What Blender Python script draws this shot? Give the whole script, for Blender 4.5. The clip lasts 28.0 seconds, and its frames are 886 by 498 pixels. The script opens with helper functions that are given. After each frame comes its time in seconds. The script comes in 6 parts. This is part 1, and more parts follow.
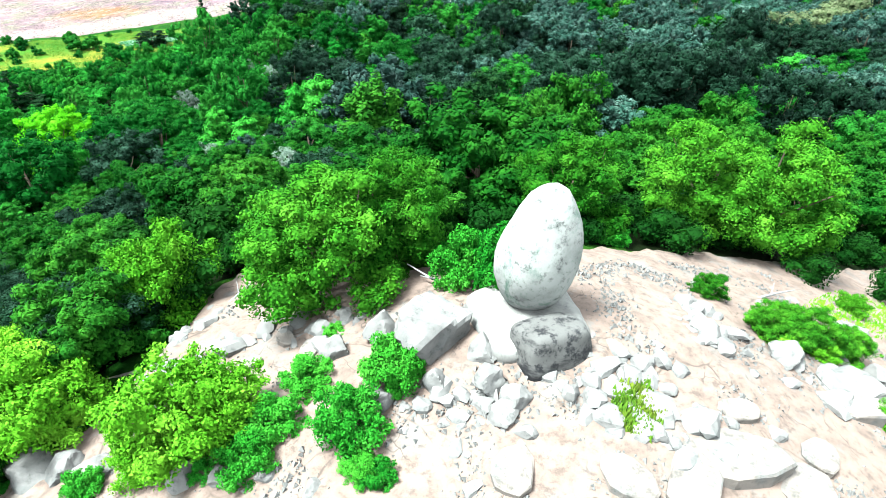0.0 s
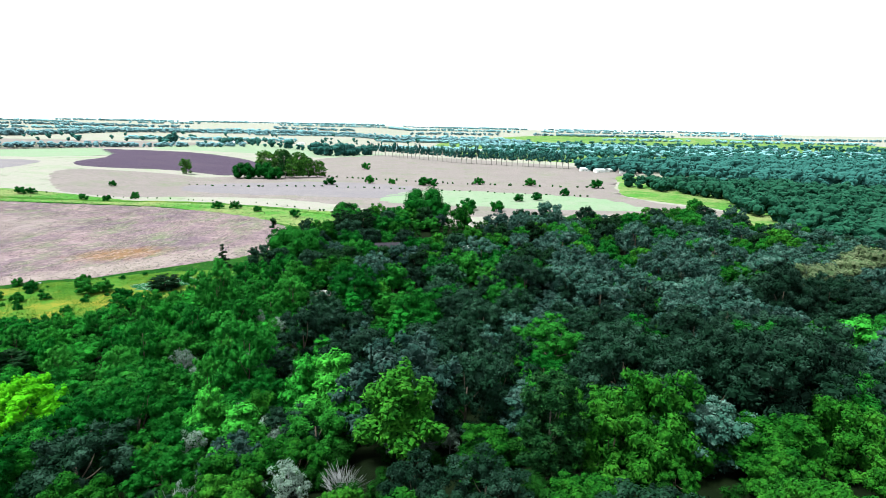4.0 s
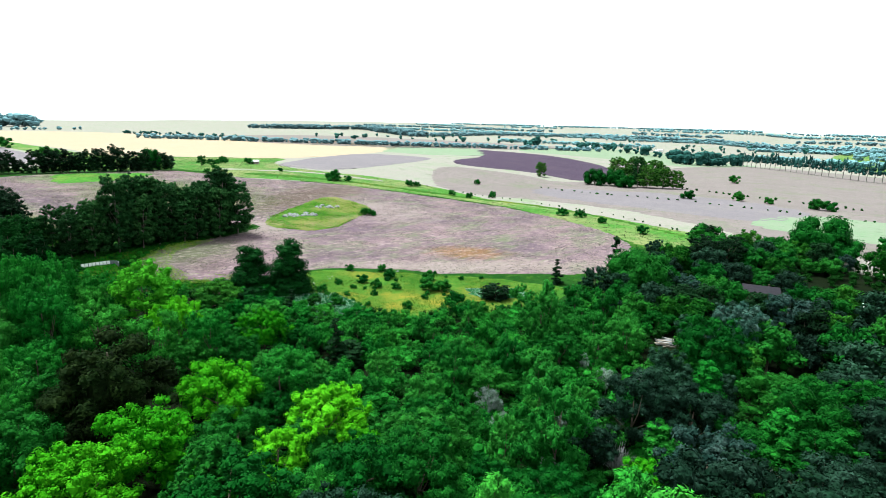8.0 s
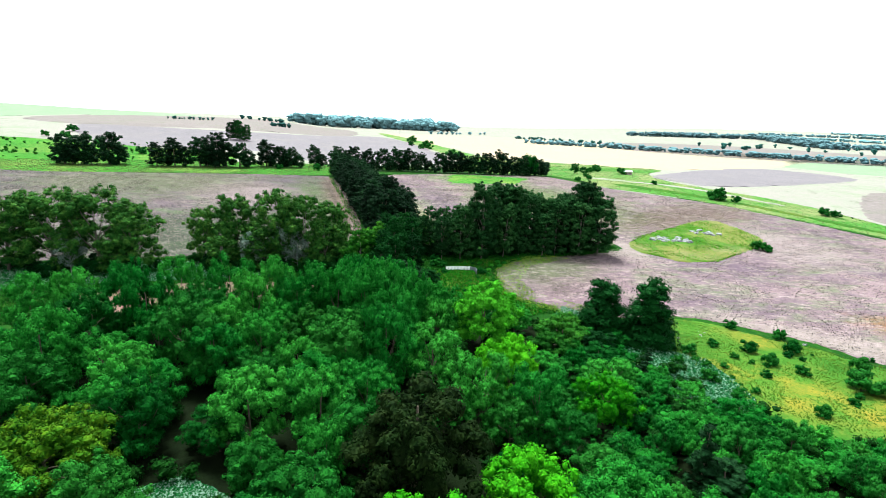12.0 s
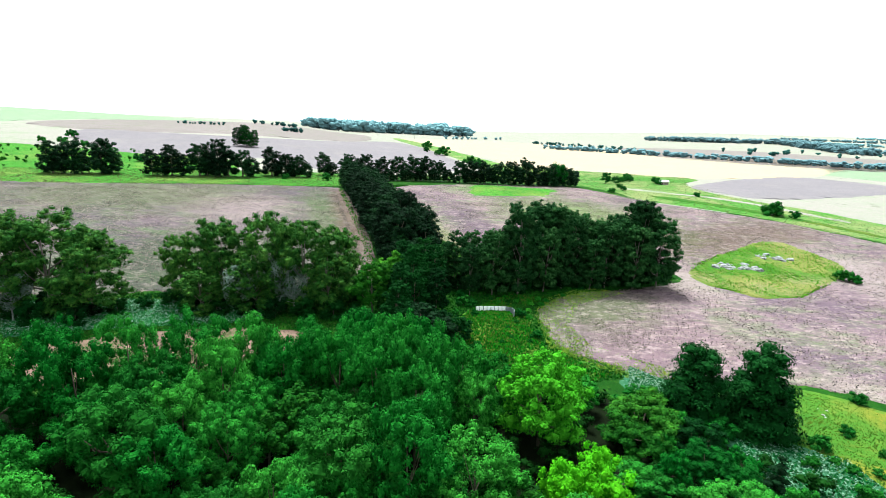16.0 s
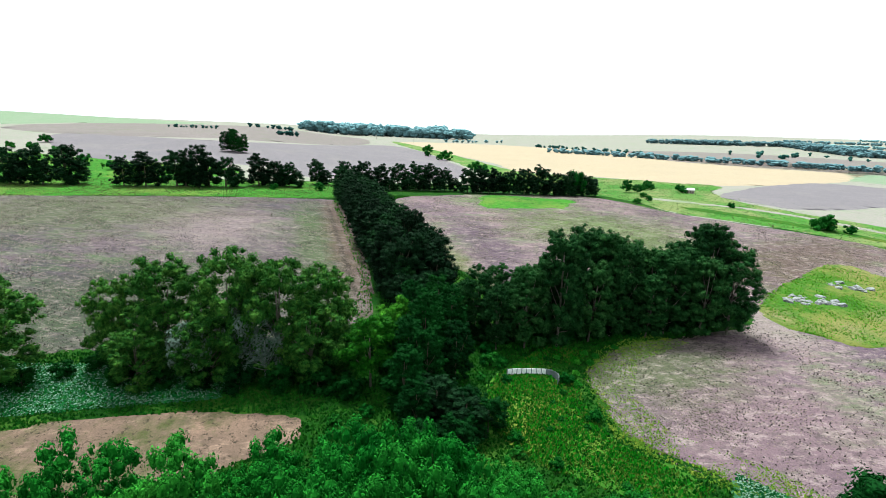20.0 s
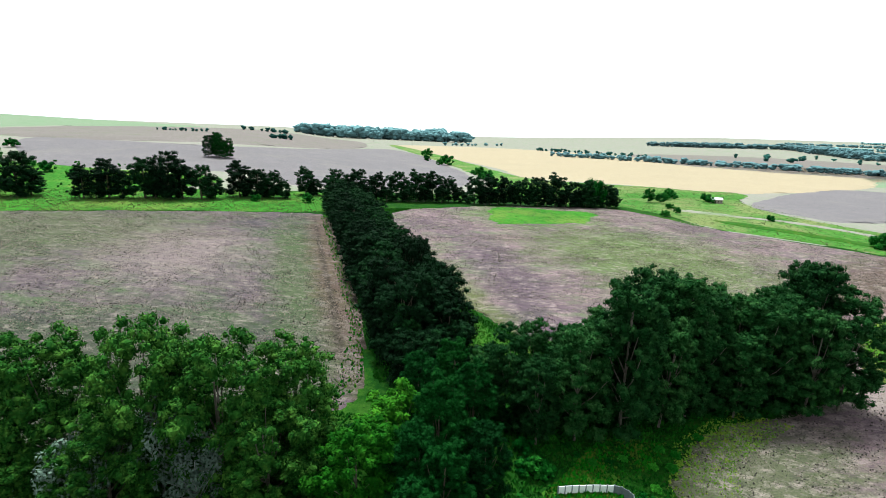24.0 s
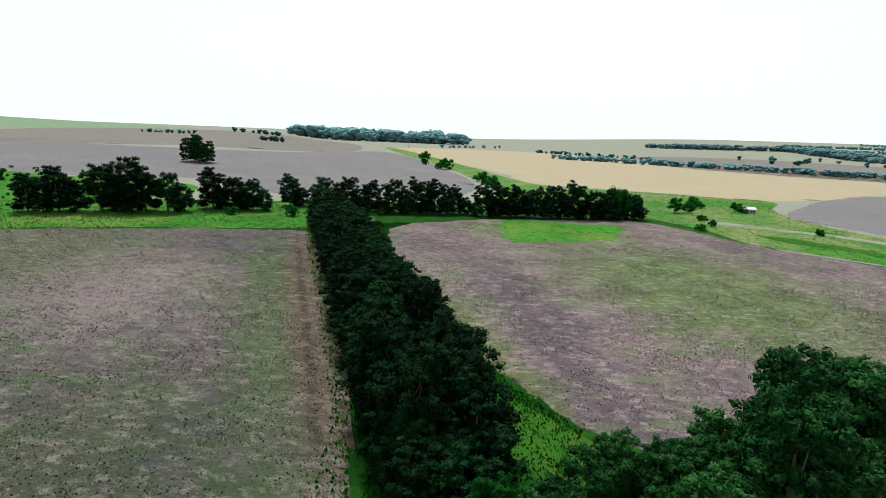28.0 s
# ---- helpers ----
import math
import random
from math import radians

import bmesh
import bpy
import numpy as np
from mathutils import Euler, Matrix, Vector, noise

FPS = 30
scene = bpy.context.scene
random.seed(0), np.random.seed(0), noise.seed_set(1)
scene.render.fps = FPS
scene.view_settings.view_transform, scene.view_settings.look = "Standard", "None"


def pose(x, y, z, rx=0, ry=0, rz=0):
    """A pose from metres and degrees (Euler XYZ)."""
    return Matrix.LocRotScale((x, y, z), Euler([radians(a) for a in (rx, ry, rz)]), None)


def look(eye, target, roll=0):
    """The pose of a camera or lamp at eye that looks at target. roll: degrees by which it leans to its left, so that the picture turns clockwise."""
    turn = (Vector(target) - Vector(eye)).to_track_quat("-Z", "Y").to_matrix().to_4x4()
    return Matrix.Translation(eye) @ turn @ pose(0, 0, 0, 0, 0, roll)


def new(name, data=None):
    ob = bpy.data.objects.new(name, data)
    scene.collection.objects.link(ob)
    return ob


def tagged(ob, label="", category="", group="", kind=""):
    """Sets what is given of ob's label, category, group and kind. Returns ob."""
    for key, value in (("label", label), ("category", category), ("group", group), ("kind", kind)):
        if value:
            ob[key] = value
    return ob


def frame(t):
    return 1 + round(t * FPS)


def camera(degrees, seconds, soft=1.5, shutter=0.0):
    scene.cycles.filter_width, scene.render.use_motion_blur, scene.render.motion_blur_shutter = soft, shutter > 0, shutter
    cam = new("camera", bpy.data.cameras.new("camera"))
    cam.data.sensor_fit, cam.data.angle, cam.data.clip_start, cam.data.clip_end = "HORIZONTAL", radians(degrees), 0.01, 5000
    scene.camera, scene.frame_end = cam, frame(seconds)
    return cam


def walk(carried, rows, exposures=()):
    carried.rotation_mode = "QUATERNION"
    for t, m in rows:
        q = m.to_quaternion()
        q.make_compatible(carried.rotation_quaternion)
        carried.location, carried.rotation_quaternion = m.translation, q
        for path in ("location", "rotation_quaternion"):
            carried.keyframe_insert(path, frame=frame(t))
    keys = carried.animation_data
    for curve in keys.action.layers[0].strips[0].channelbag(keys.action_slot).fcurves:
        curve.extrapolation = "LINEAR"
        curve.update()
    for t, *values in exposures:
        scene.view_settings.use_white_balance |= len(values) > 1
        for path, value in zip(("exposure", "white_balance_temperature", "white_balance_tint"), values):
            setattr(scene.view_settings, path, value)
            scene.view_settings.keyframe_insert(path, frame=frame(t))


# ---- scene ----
cam = camera(78.8, 28.0, soft=0.7)
METRES, EYE, TILT, LEAN, TURN = 250.0, 46.0, -34.85, -0.7, 0.0
ROWS = [
    (0.0, 0.0, 0.0, 0.0, 0.0, 0.0, -0.0),
    (0.5, -0.0014, 0.0042, 0.0072, 0.11, 1.62, -0.13),
    (1.0, -0.003, 0.0098, 0.0154, 0.14, 11.83, -0.18),
    (1.5, -0.0051, 0.0166, 0.0235, 0.1, 22.5, -0.18),
    (2.0, -0.0074, 0.0229, 0.0309, 0.14, 22.54, -0.26),
    (2.5, -0.0102, 0.0304, 0.0377, 0.18, 22.57, -0.42),
    (3.0, -0.0136, 0.0391, 0.0444, 0.23, 22.63, -0.49),
    (3.5, -0.0174, 0.0487, 0.0515, 0.26, 22.63, -0.58),
    (5.5, -0.035, 0.093, 0.0831, 0.25, 22.77, -0.86),
    (6.0, -0.0394, 0.1051, 0.0916, 0.28, 22.81, -0.91),
    (6.5, -0.0444, 0.1171, 0.1004, 2.17, 22.81, -2.32),
    (7.0, -0.0498, 0.1297, 0.1092, 10.25, 22.2, -8.13),
    (7.5, -0.0551, 0.1425, 0.1183, 20.95, 20.15, -15.31),
    (8.0, -0.0619, 0.1551, 0.1272, 30.62, 17.25, -21.04),
    (8.5, -0.0713, 0.1673, 0.1363, 39.76, 13.71, -25.74),
    (9.0, -0.082, 0.1784, 0.1446, 47.97, 10.03, -29.22),
    (9.5, -0.0948, 0.1882, 0.1518, 56.04, 6.05, -31.95),
    (10.0, -0.1092, 0.1967, 0.1581, 59.89, 4.03, -33.06),
    (10.5, -0.1252, 0.2028, 0.1629, 62.88, 2.46, -33.83),
    (11.0, -0.1418, 0.2082, 0.1672, 64.98, 1.35, -34.35),
    (11.5, -0.1593, 0.2122, 0.1706, 66.11, 0.78, -34.61),
    (12.0, -0.1771, 0.2156, 0.1739, 70.7, -1.75, -35.51),
    (12.5, -0.1954, 0.2183, 0.1768, 71.55, -2.18, -35.61),
    (14.5, -0.2715, 0.2257, 0.1845, 72.21, -2.36, -35.79),
    (15.0, -0.2909, 0.227, 0.1862, 72.27, -2.33, -35.79),
    (15.5, -0.3101, 0.2285, 0.1879, 72.35, -2.33, -35.77),
    (16.0, -0.3301, 0.2303, 0.1897, 72.4, -2.3, -35.8),
    (16.5, -0.3502, 0.2324, 0.1916, 72.44, -2.3, -35.79),
    (17.0, -0.3706, 0.2342, 0.1931, 72.43, -2.26, -35.77),
    (17.5, -0.3909, 0.2361, 0.1947, 72.42, -2.18, -35.76),
    (18.0, -0.4114, 0.2378, 0.1966, 72.38, -2.13, -35.7),
    (18.5, -0.4317, 0.2394, 0.1985, 72.34, -2.06, -35.72),
    (19.0, -0.4522, 0.2413, 0.2004, 72.3, -2.01, -35.66),
    (19.5, -0.4727, 0.243, 0.2022, 72.26, -1.97, -35.66),
    (20.0, -0.4933, 0.2451, 0.2041, 72.22, -1.91, -35.66),
    (20.5, -0.5135, 0.2471, 0.2061, 72.18, -1.87, -35.68),
    (21.0, -0.5336, 0.2492, 0.2081, 72.12, -1.79, -35.66),
    (21.5, -0.5538, 0.2513, 0.2101, 72.07, -1.74, -35.63),
    (23.5, -0.6333, 0.2614, 0.2199, 71.95, -1.51, -35.63),
    (24.0, -0.6535, 0.2639, 0.2221, 71.93, -1.48, -35.6),
    (24.5, -0.6736, 0.2664, 0.2243, 71.86, -1.4, -35.63),
    (25.0, -0.694, 0.2687, 0.2265, 71.83, -1.36, -35.62),
    (25.5, -0.7143, 0.2711, 0.2287, 71.78, -1.3, -35.61),
    (26.0, -0.7344, 0.2737, 0.2309, 71.7, -1.22, -35.57),
    (26.5, -0.7547, 0.2761, 0.2329, 71.61, -1.16, -35.56),
    (27.0, -0.775, 0.2784, 0.2348, 71.54, -1.08, -35.54),
    (27.5, -0.795, 0.2805, 0.2364, 71.45, -1.03, -35.55),
    (28.0, -0.8148, 0.2826, 0.238, 71.37, -0.97, -35.5),
]
walk(cam, [(t, pose(0, 0, EYE, TILT, LEAN, TURN) @ pose(METRES * x, METRES * y, METRES * z, 90 + pitch, roll, yaw)) for t, x, y, z, yaw, pitch, roll in ROWS],
     exposures=[(0.0, 2.74, 5900, -5), (0.5, 3.27, 5900, -5), (1.0, 3.69, 5900, -5), (1.5, 3.54, 5900, -5), (2.0, 3.17, 5900, -5), (3.0, 2.19, 5900, -5), (6.0, 1.64, 5900, -5), (8.0, 1.64, 5900, -5), (12.0, 1.94, 5900, -5), (16.0, 1.91, 5900, -5), (20.0, 1.49, 5900, -6), (24.0, 1.36, 5950, -8), (26.0, 1.1, 6000, -9), (27.0, 1.0, 6000, -9), (28.0, 0.76, 6050, -8)])

# ---- light ----
world = bpy.data.worlds.new("overcast_sky")
scene.world = world
world.use_nodes = True
wn, wl = world.node_tree.nodes, world.node_tree.links
sky = wn.new("ShaderNodeTexSky")
sky.sky_type, sky.sun_disc = "NISHITA", False
sky.sun_elevation, sky.sun_rotation, sky.dust_density = radians(58), radians(-70), 4.0
dim = wn.new("ShaderNodeMix")
dim.data_type = "RGBA"
dim.inputs[0].default_value = 0.9
wl.new(sky.outputs[0], dim.inputs[6])
dim.inputs[7].default_value = (10.6, 10.4, 10.4, 1)   # cloud layer
wl.new(dim.outputs[2], wn["Background"].inputs[0])
wn["Background"].inputs[1].default_value = 0.066

sun = new("sun", bpy.data.lights.new("sun", "SUN"))
sun.data.energy, sun.data.angle, sun.data.color = 5.0, radians(18), (1.0, 0.96, 0.9)
sun.matrix_world = look((-52, -6, 116), (0, 0, 0))

# ---- materials ----


def nodes_of(name):
    m = bpy.data.materials.new(name)
    m.use_nodes = True
    n, l = m.node_tree.nodes, m.node_tree.links
    return m, n, l, n["Principled BSDF"]


def mixed(n, l, fac, a, b):
    x = n.new("ShaderNodeMix")
    x.data_type = "RGBA"
    for sock, v in ((x.inputs[0], fac), (x.inputs[6], a), (x.inputs[7], b)):
        if isinstance(v, bpy.types.NodeSocket):
            l.new(v, sock)
        elif isinstance(v, tuple):
            sock.default_value = (*v, 1)
        else:
            sock.default_value = v
    return x.outputs[2]


def grain(n, l, scale, detail=4.0, rough=0.6, stretch=None, turn=0.0):
    tc = n.new("ShaderNodeTexCoord")
    t = n.new("ShaderNodeTexNoise")
    t.inputs["Scale"].default_value, t.inputs["Detail"].default_value, t.inputs["Roughness"].default_value = scale, detail, rough
    if stretch:
        mp = n.new("ShaderNodeMapping")
        mp.vector_type = "TEXTURE"
        mp.inputs["Rotation"].default_value = (0, 0, radians(turn))
        mp.inputs["Scale"].default_value = stretch
        l.new(tc.outputs["Object"], mp.inputs[0])
        l.new(mp.outputs[0], t.inputs["Vector"])
    else:
        l.new(tc.outputs["Object"], t.inputs["Vector"])
    return t.outputs["Fac"]


def sharp(n, l, fac, lo, hi):
    r = n.new("ShaderNodeMapRange")
    r.inputs["From Min"].default_value, r.inputs["From Max"].default_value = lo, hi
    l.new(fac, r.inputs["Value"])
    return r.outputs["Result"]


def bumped(n, l, p, fac, strength, distance):
    b = n.new("ShaderNodeBump")
    b.inputs["Strength"].default_value, b.inputs["Distance"].default_value = strength, distance
    l.new(fac, b.inputs["Height"])
    l.new(b.outputs[0], p.inputs["Normal"])


def deep(*colours):
    return [tuple(v * 0.47 for v in c) if isinstance(c, tuple) else c for c in colours]


def leaf_material(name, dark, light, tip, shine=0.015):
    """Foliage: leaves of nearly one colour, paler young shoots in patches, each plant a little of its own hue."""
    dark, light, tip = deep(dark, light, tip)
    m, n, l, p = nodes_of(name)
    g, o = n.new("ShaderNodeNewGeometry"), n.new("ShaderNodeObjectInfo")
    leaf = n.new("ShaderNodeMapRange")
    leaf.inputs["To Min"].default_value, leaf.inputs["To Max"].default_value = 0.08, 0.62
    l.new(g.outputs["Random Per Island"], leaf.inputs["Value"])
    a = mixed(n, l, leaf.outputs[0], dark, light)
    a = mixed(n, l, sharp(n, l, grain(n, l, 0.55, 3), 0.48, 0.8), a, tip)
    hue = n.new("ShaderNodeHueSaturation")
    for sock, lo, hi in (("Value", 0.62, 1.42), ("Hue", 0.503, 0.485)):
        v = n.new("ShaderNodeMapRange")
        v.inputs["To Min"].default_value, v.inputs["To Max"].default_value = lo, hi
        l.new(o.outputs["Random"], v.inputs["Value"])
        l.new(v.outputs[0], hue.inputs[sock])
    l.new(a, hue.inputs["Color"])
    l.new(hue.outputs[0], p.inputs["Base Color"])
    p.inputs["Roughness"].default_value = 0.7
    p.inputs["Specular IOR Level"].default_value = shine
    tr = n.new("ShaderNodeBsdfTranslucent")
    l.new(hue.outputs[0], tr.inputs["Color"])
    mx = n.new("ShaderNodeMixShader")
    mx.inputs[0].default_value = 0.06
    l.new(p.outputs[0], mx.inputs[1])
    l.new(tr.outputs[0], mx.inputs[2])
    l.new(mx.outputs[0], n["Material Output"].inputs[0])
    return m


def soil_material(name, base, other, patch, speck, streak=0.0, turn=0.0, speck_scale=0.9, speck_at=(0.6, 0.68), patch_at=(0.52, 0.66), rows=0.0, zone=None, spots=()):
    """Ground of two mingled colours with patches, small specks and streaks along the furrows."""
    base, other, patch, speck, streak, zone = deep(base, other, patch, speck, streak, zone)
    m, n, l, p = nodes_of(name)
    c = mixed(n, l, sharp(n, l, grain(n, l, 0.045, 6, 0.65), 0.35, 0.65), base, other)
    if streak:
        s = grain(n, l, 0.34, 8, 0.78, (2.2, 0.9, 1), turn)
        c = mixed(n, l, sharp(n, l, s, 0.51, 0.66), c, streak if isinstance(streak, tuple) else tuple(min(1, streak * v) for v in base))
    c = mixed(n, l, sharp(n, l, grain(n, l, 0.017, 8, 0.72), 0.46, 0.6), c, mixed(n, l, 0.6, c, other))
    c = mixed(n, l, sharp(n, l, grain(n, l, 0.22, 6, 0.7), 0.5, 0.66), c, other)
    c = mixed(n, l, sharp(n, l, grain(n, l, 0.02, 12, 0.78), *patch_at), c, patch)
    for x, y, rx, ry in spots:
        tc, mp, gr, both = n.new("ShaderNodeTexCoord"), n.new("ShaderNodeMapping"), n.new("ShaderNodeTexGradient"), n.new("ShaderNodeMath")
        mp.vector_type, gr.gradient_type, both.operation = "TEXTURE", "SPHERICAL", "MULTIPLY"
        mp.inputs["Location"].default_value, mp.inputs["Scale"].default_value = (x, y, 0), (rx, ry, 9999)
        l.new(tc.outputs["Object"], mp.inputs[0])
        l.new(mp.outputs[0], gr.inputs[0])
        l.new(sharp(n, l, gr.outputs["Fac"], 0.0, 0.55), both.inputs[0])
        l.new(sharp(n, l, grain(n, l, 0.09, 10, 0.8), 0.45, 0.6), both.inputs[1])
        c = mixed(n, l, both.outputs[0], c, mixed(n, l, 0.82, c, zone))
    if zone and not spots:
        z = sharp(n, l, grain(n, l, 0.011, 9, 0.72), 0.47, 0.6)
        c = mixed(n, l, z, c, mixed(n, l, 0.52, c, zone))
    c = mixed(n, l, sharp(n, l, grain(n, l, 0.3, 9, 0.76), 0.53, 0.64), c, mixed(n, l, 0.6, c, patch))
    f = sharp(n, l, grain(n, l, speck_scale, 5, 0.7), *speck_at)
    c = mixed(n, l, f, c, speck)
    if rows:
        w = n.new("ShaderNodeTexWave")
        tc, mp = n.new("ShaderNodeTexCoord"), n.new("ShaderNodeMapping")
        mp.inputs["Rotation"].default_value = (0, 0, radians(turn))
        l.new(tc.outputs["Object"], mp.inputs[0])
        l.new(mp.outputs[0], w.inputs["Vector"])
        w.bands_direction = "Y"
        w.inputs["Scale"].default_value, w.inputs["Distortion"].default_value = rows, 1.5
        d = n.new("ShaderNodeMath")
        d.operation = "MULTIPLY"
        d.inputs[1].default_value = 0.3
        l.new(w.outputs["Fac"], d.inputs[0])
        c = mixed(n, l, d.outputs[0], c, speck)
    fine = grain(n, l, 4.0, 4, 0.7)
    c = mixed(n, l, sharp(n, l, fine, 0.3, 0.8), c, mixed(n, l, 0.6, c, speck))
    l.new(c, p.inputs["Base Color"])
    p.inputs["Roughness"].default_value = 0.95
    p.inputs["Specular IOR Level"].default_value = 0.02
    bumped(n, l, p, grain(n, l, 2.0, 6, 0.7), 0.6, 0.3)
    return m


def fallow_material(name, pink, violet, straw, clod, green, turn, zones):
    """Stubble on worked soil: pink and violet earth, straw and dark flecks drawn out along the furrows, and ragged zones (colour, x, y, rx, ry, turn)."""
    pink, violet, straw, clod, green = deep(pink, violet, straw, clod, green)
    m, n, l, p = nodes_of(name)
    c = mixed(n, l, sharp(n, l, grain(n, l, 0.03, 9, 0.72), 0.4, 0.6), pink, violet)
    c = mixed(n, l, sharp(n, l, grain(n, l, 0.09, 10, 0.78, (2.0, 0.8, 1), turn), 0.48, 0.62), c, green)
    edge = sharp(n, l, grain(n, l, 0.16, 12, 0.82, (1.6, 0.8, 1), turn), 0.3, 0.7)
    for colour, x, y, rx, ry, spin in zones:
        tc, mp, gr, both = n.new("ShaderNodeTexCoord"), n.new("ShaderNodeMapping"), n.new("ShaderNodeTexGradient"), n.new("ShaderNodeMath")
        mp.vector_type, gr.gradient_type, both.operation = "TEXTURE", "SPHERICAL", "ADD"
        mp.inputs["Location"].default_value, mp.inputs["Scale"].default_value = (x, y, 0), (rx, ry, 9999)
        mp.inputs["Rotation"].default_value = (0, 0, radians(spin))
        l.new(tc.outputs["Object"], mp.inputs[0])
        l.new(mp.outputs[0], gr.inputs[0])
        l.new(gr.outputs["Fac"], both.inputs[0])
        l.new(edge, both.inputs[1])
        inside_zone = n.new("ShaderNodeMath")
        inside_zone.operation = "MULTIPLY"
        l.new(sharp(n, l, both.outputs[0], 0.62, 1.12), inside_zone.inputs[0])
        l.new(sharp(n, l, gr.outputs["Fac"], 0.0, 0.12), inside_zone.inputs[1])
        c = mixed(n, l, inside_zone.outputs[0], c, mixed(n, l, 0.72, c, tuple(0.72 * v for v in deep(colour)[0])))
    c = mixed(n, l, sharp(n, l, grain(n, l, 0.42, 10, 0.8, (1.6, 0.9, 1), turn), 0.5, 0.64), c, mixed(n, l, 0.7, c, straw))
    c = mixed(n, l, sharp(n, l, grain(n, l, 0.6, 9, 0.8, (1.4, 0.9, 1), turn + 12), 0.52, 0.62), c, mixed(n, l, 0.6, c, clod))
    c = mixed(n, l, sharp(n, l, grain(n, l, 2.6, 5, 0.7), 0.5, 0.66), c, mixed(n, l, 0.55, c, clod))
    l.new(c, p.inputs["Base Color"])
    p.inputs["Roughness"].default_value = 0.95
    p.inputs["Specular IOR Level"].default_value = 0.02
    bumped(n, l, p, grain(n, l, 1.6, 7, 0.72), 0.8, 0.35)
    return m


def rock_material(name, base, lichen, stain, stain_at=(0.55, 0.66), band=None, cracks=0.0):
    base, lichen, stain = deep(base, lichen, stain)
    m, n, l, p = nodes_of(name)
    c = mixed(n, l, sharp(n, l, grain(n, l, 1.1, 6, 0.65), 0.42, 0.62), base, tuple(v * 0.72 for v in base))
    c = mixed(n, l, sharp(n, l, grain(n, l, 0.6, 7, 0.7, band, 35), 0.53, 0.66), c, lichen)
    c = mixed(n, l, sharp(n, l, grain(n, l, 2.2, 8, 0.75), *stain_at), c, stain)
    for k, wide in ((cracks, 0.016), (cracks * 2.3, 0.02)) if cracks else ():
        tc, vo, ns, add = n.new("ShaderNodeTexCoord"), n.new("ShaderNodeTexVoronoi"), n.new("ShaderNodeTexNoise"), n.new("ShaderNodeMixRGB")
        ns.inputs["Scale"].default_value = k * 2.5
        add.blend_type, add.inputs[0].default_value = "ADD", 1.6 / (k * 3)
        l.new(tc.outputs["Object"], ns.inputs["Vector"])
        l.new(tc.outputs["Object"], add.inputs[1])
        l.new(ns.outputs["Color"], add.inputs[2])
        vo.feature = "DISTANCE_TO_EDGE"
        vo.inputs["Scale"].default_value = k
        l.new(add.outputs[0], vo.inputs["Vector"])
        both = n.new("ShaderNodeMath")
        both.operation = "MULTIPLY"
        l.new(sharp(n, l, vo.outputs["Distance"], wide, 0.0), both.inputs[0])
        l.new(sharp(n, l, grain(n, l, k * 1.3, 3), 0.5, 0.6), both.inputs[1])
        c = mixed(n, l, both.outputs[0], c, stain)
    l.new(c, p.inputs["Base Color"])
    p.inputs["Roughness"].default_value = 0.9
    p.inputs["Specular IOR Level"].default_value = 0.2
    bumped(n, l, p, grain(n, l, 5.0, 8, 0.7), 0.5, 0.08)
    return m


def plain_material(name, a, b, scale=3.0, rough=0.7, metal=0.0):
    a, b = deep(a, b)
    m, n, l, p = nodes_of(name)
    f = grain(n, l, scale, 6, 0.65)
    l.new(mixed(n, l, sharp(n, l, f, 0.35, 0.68), a, b), p.inputs["Base Color"])
    p.inputs["Roughness"].default_value, p.inputs["Metallic"].default_value = rough, metal
    p.inputs["Specular IOR Level"].default_value = 0.5 if rough < 0.6 else 0.15
    bumped(n, l, p, f, 0.2, 0.02)
    return m


GRASS = soil_material("grass", (0.024, 0.095, 0.009), (0.01, 0.05, 0.005), (0.07, 0.16, 0.02), (0.004, 0.02, 0.003), 0, 0, 0.7, patch_at=(0.5, 0.62))
FALLOW = fallow_material("fallow_stubble", (0.24, 0.165, 0.185), (0.135, 0.092, 0.122), (0.44, 0.34, 0.335), (0.04, 0.034, 0.036), (0.15, 0.165, 0.1), 78, [
    ((0.15, 0.24, 0.05), -348, 224, 90, 62, 20), ((0.16, 0.3, 0.05), -436, 208, 40, 52, 0), ((0.13, 0.088, 0.13), -336, 155, 82, 16, -6), ((0.13, 0.09, 0.06), -308, 296, 100, 34, 113),
    ((0.42, 0.34, 0.32), -250, 214, 26, 22, 0), ((0.42, 0.34, 0.31), -139, 228, 85, 15, 43), ((0.3, 0.15, 0.04), -150, 253, 26, 17, 30), ((0.26, 0.17, 0.2), -205, 168, 50, 36, 20), ((0.12, 0.16, 0.06), -232, 158, 26, 40, 0), ((0.16, 0.2, 0.05), -322, 133, 90, 12, 5), ((0.38, 0.3, 0.3), -250, 300, 60, 40, 0)])
FALLOW_B = fallow_material("fallow_stubble_south", (0.155, 0.112, 0.128), (0.085, 0.068, 0.084), (0.32, 0.255, 0.24), (0.026, 0.025, 0.024), (0.1, 0.128, 0.07), 64, [
    ((0.11, 0.16, 0.06), -350, 84, 125, 13, 1), ((0.18, 0.115, 0.085), -350, 96.5, 140, 11, 1), ((0.075, 0.1, 0.055), -283, 36, 56, 84, 0), ((0.07, 0.055, 0.045), -350, 93.5, 130, 1.6, 1), ((0.07, 0.055, 0.045), -350, 99, 130, 1.6, 1), ((0.36, 0.27, 0.28), -375, 40, 60, 40, 20), ((0.14, 0.16, 0.08), -410, -20, 70, 90, 0)])
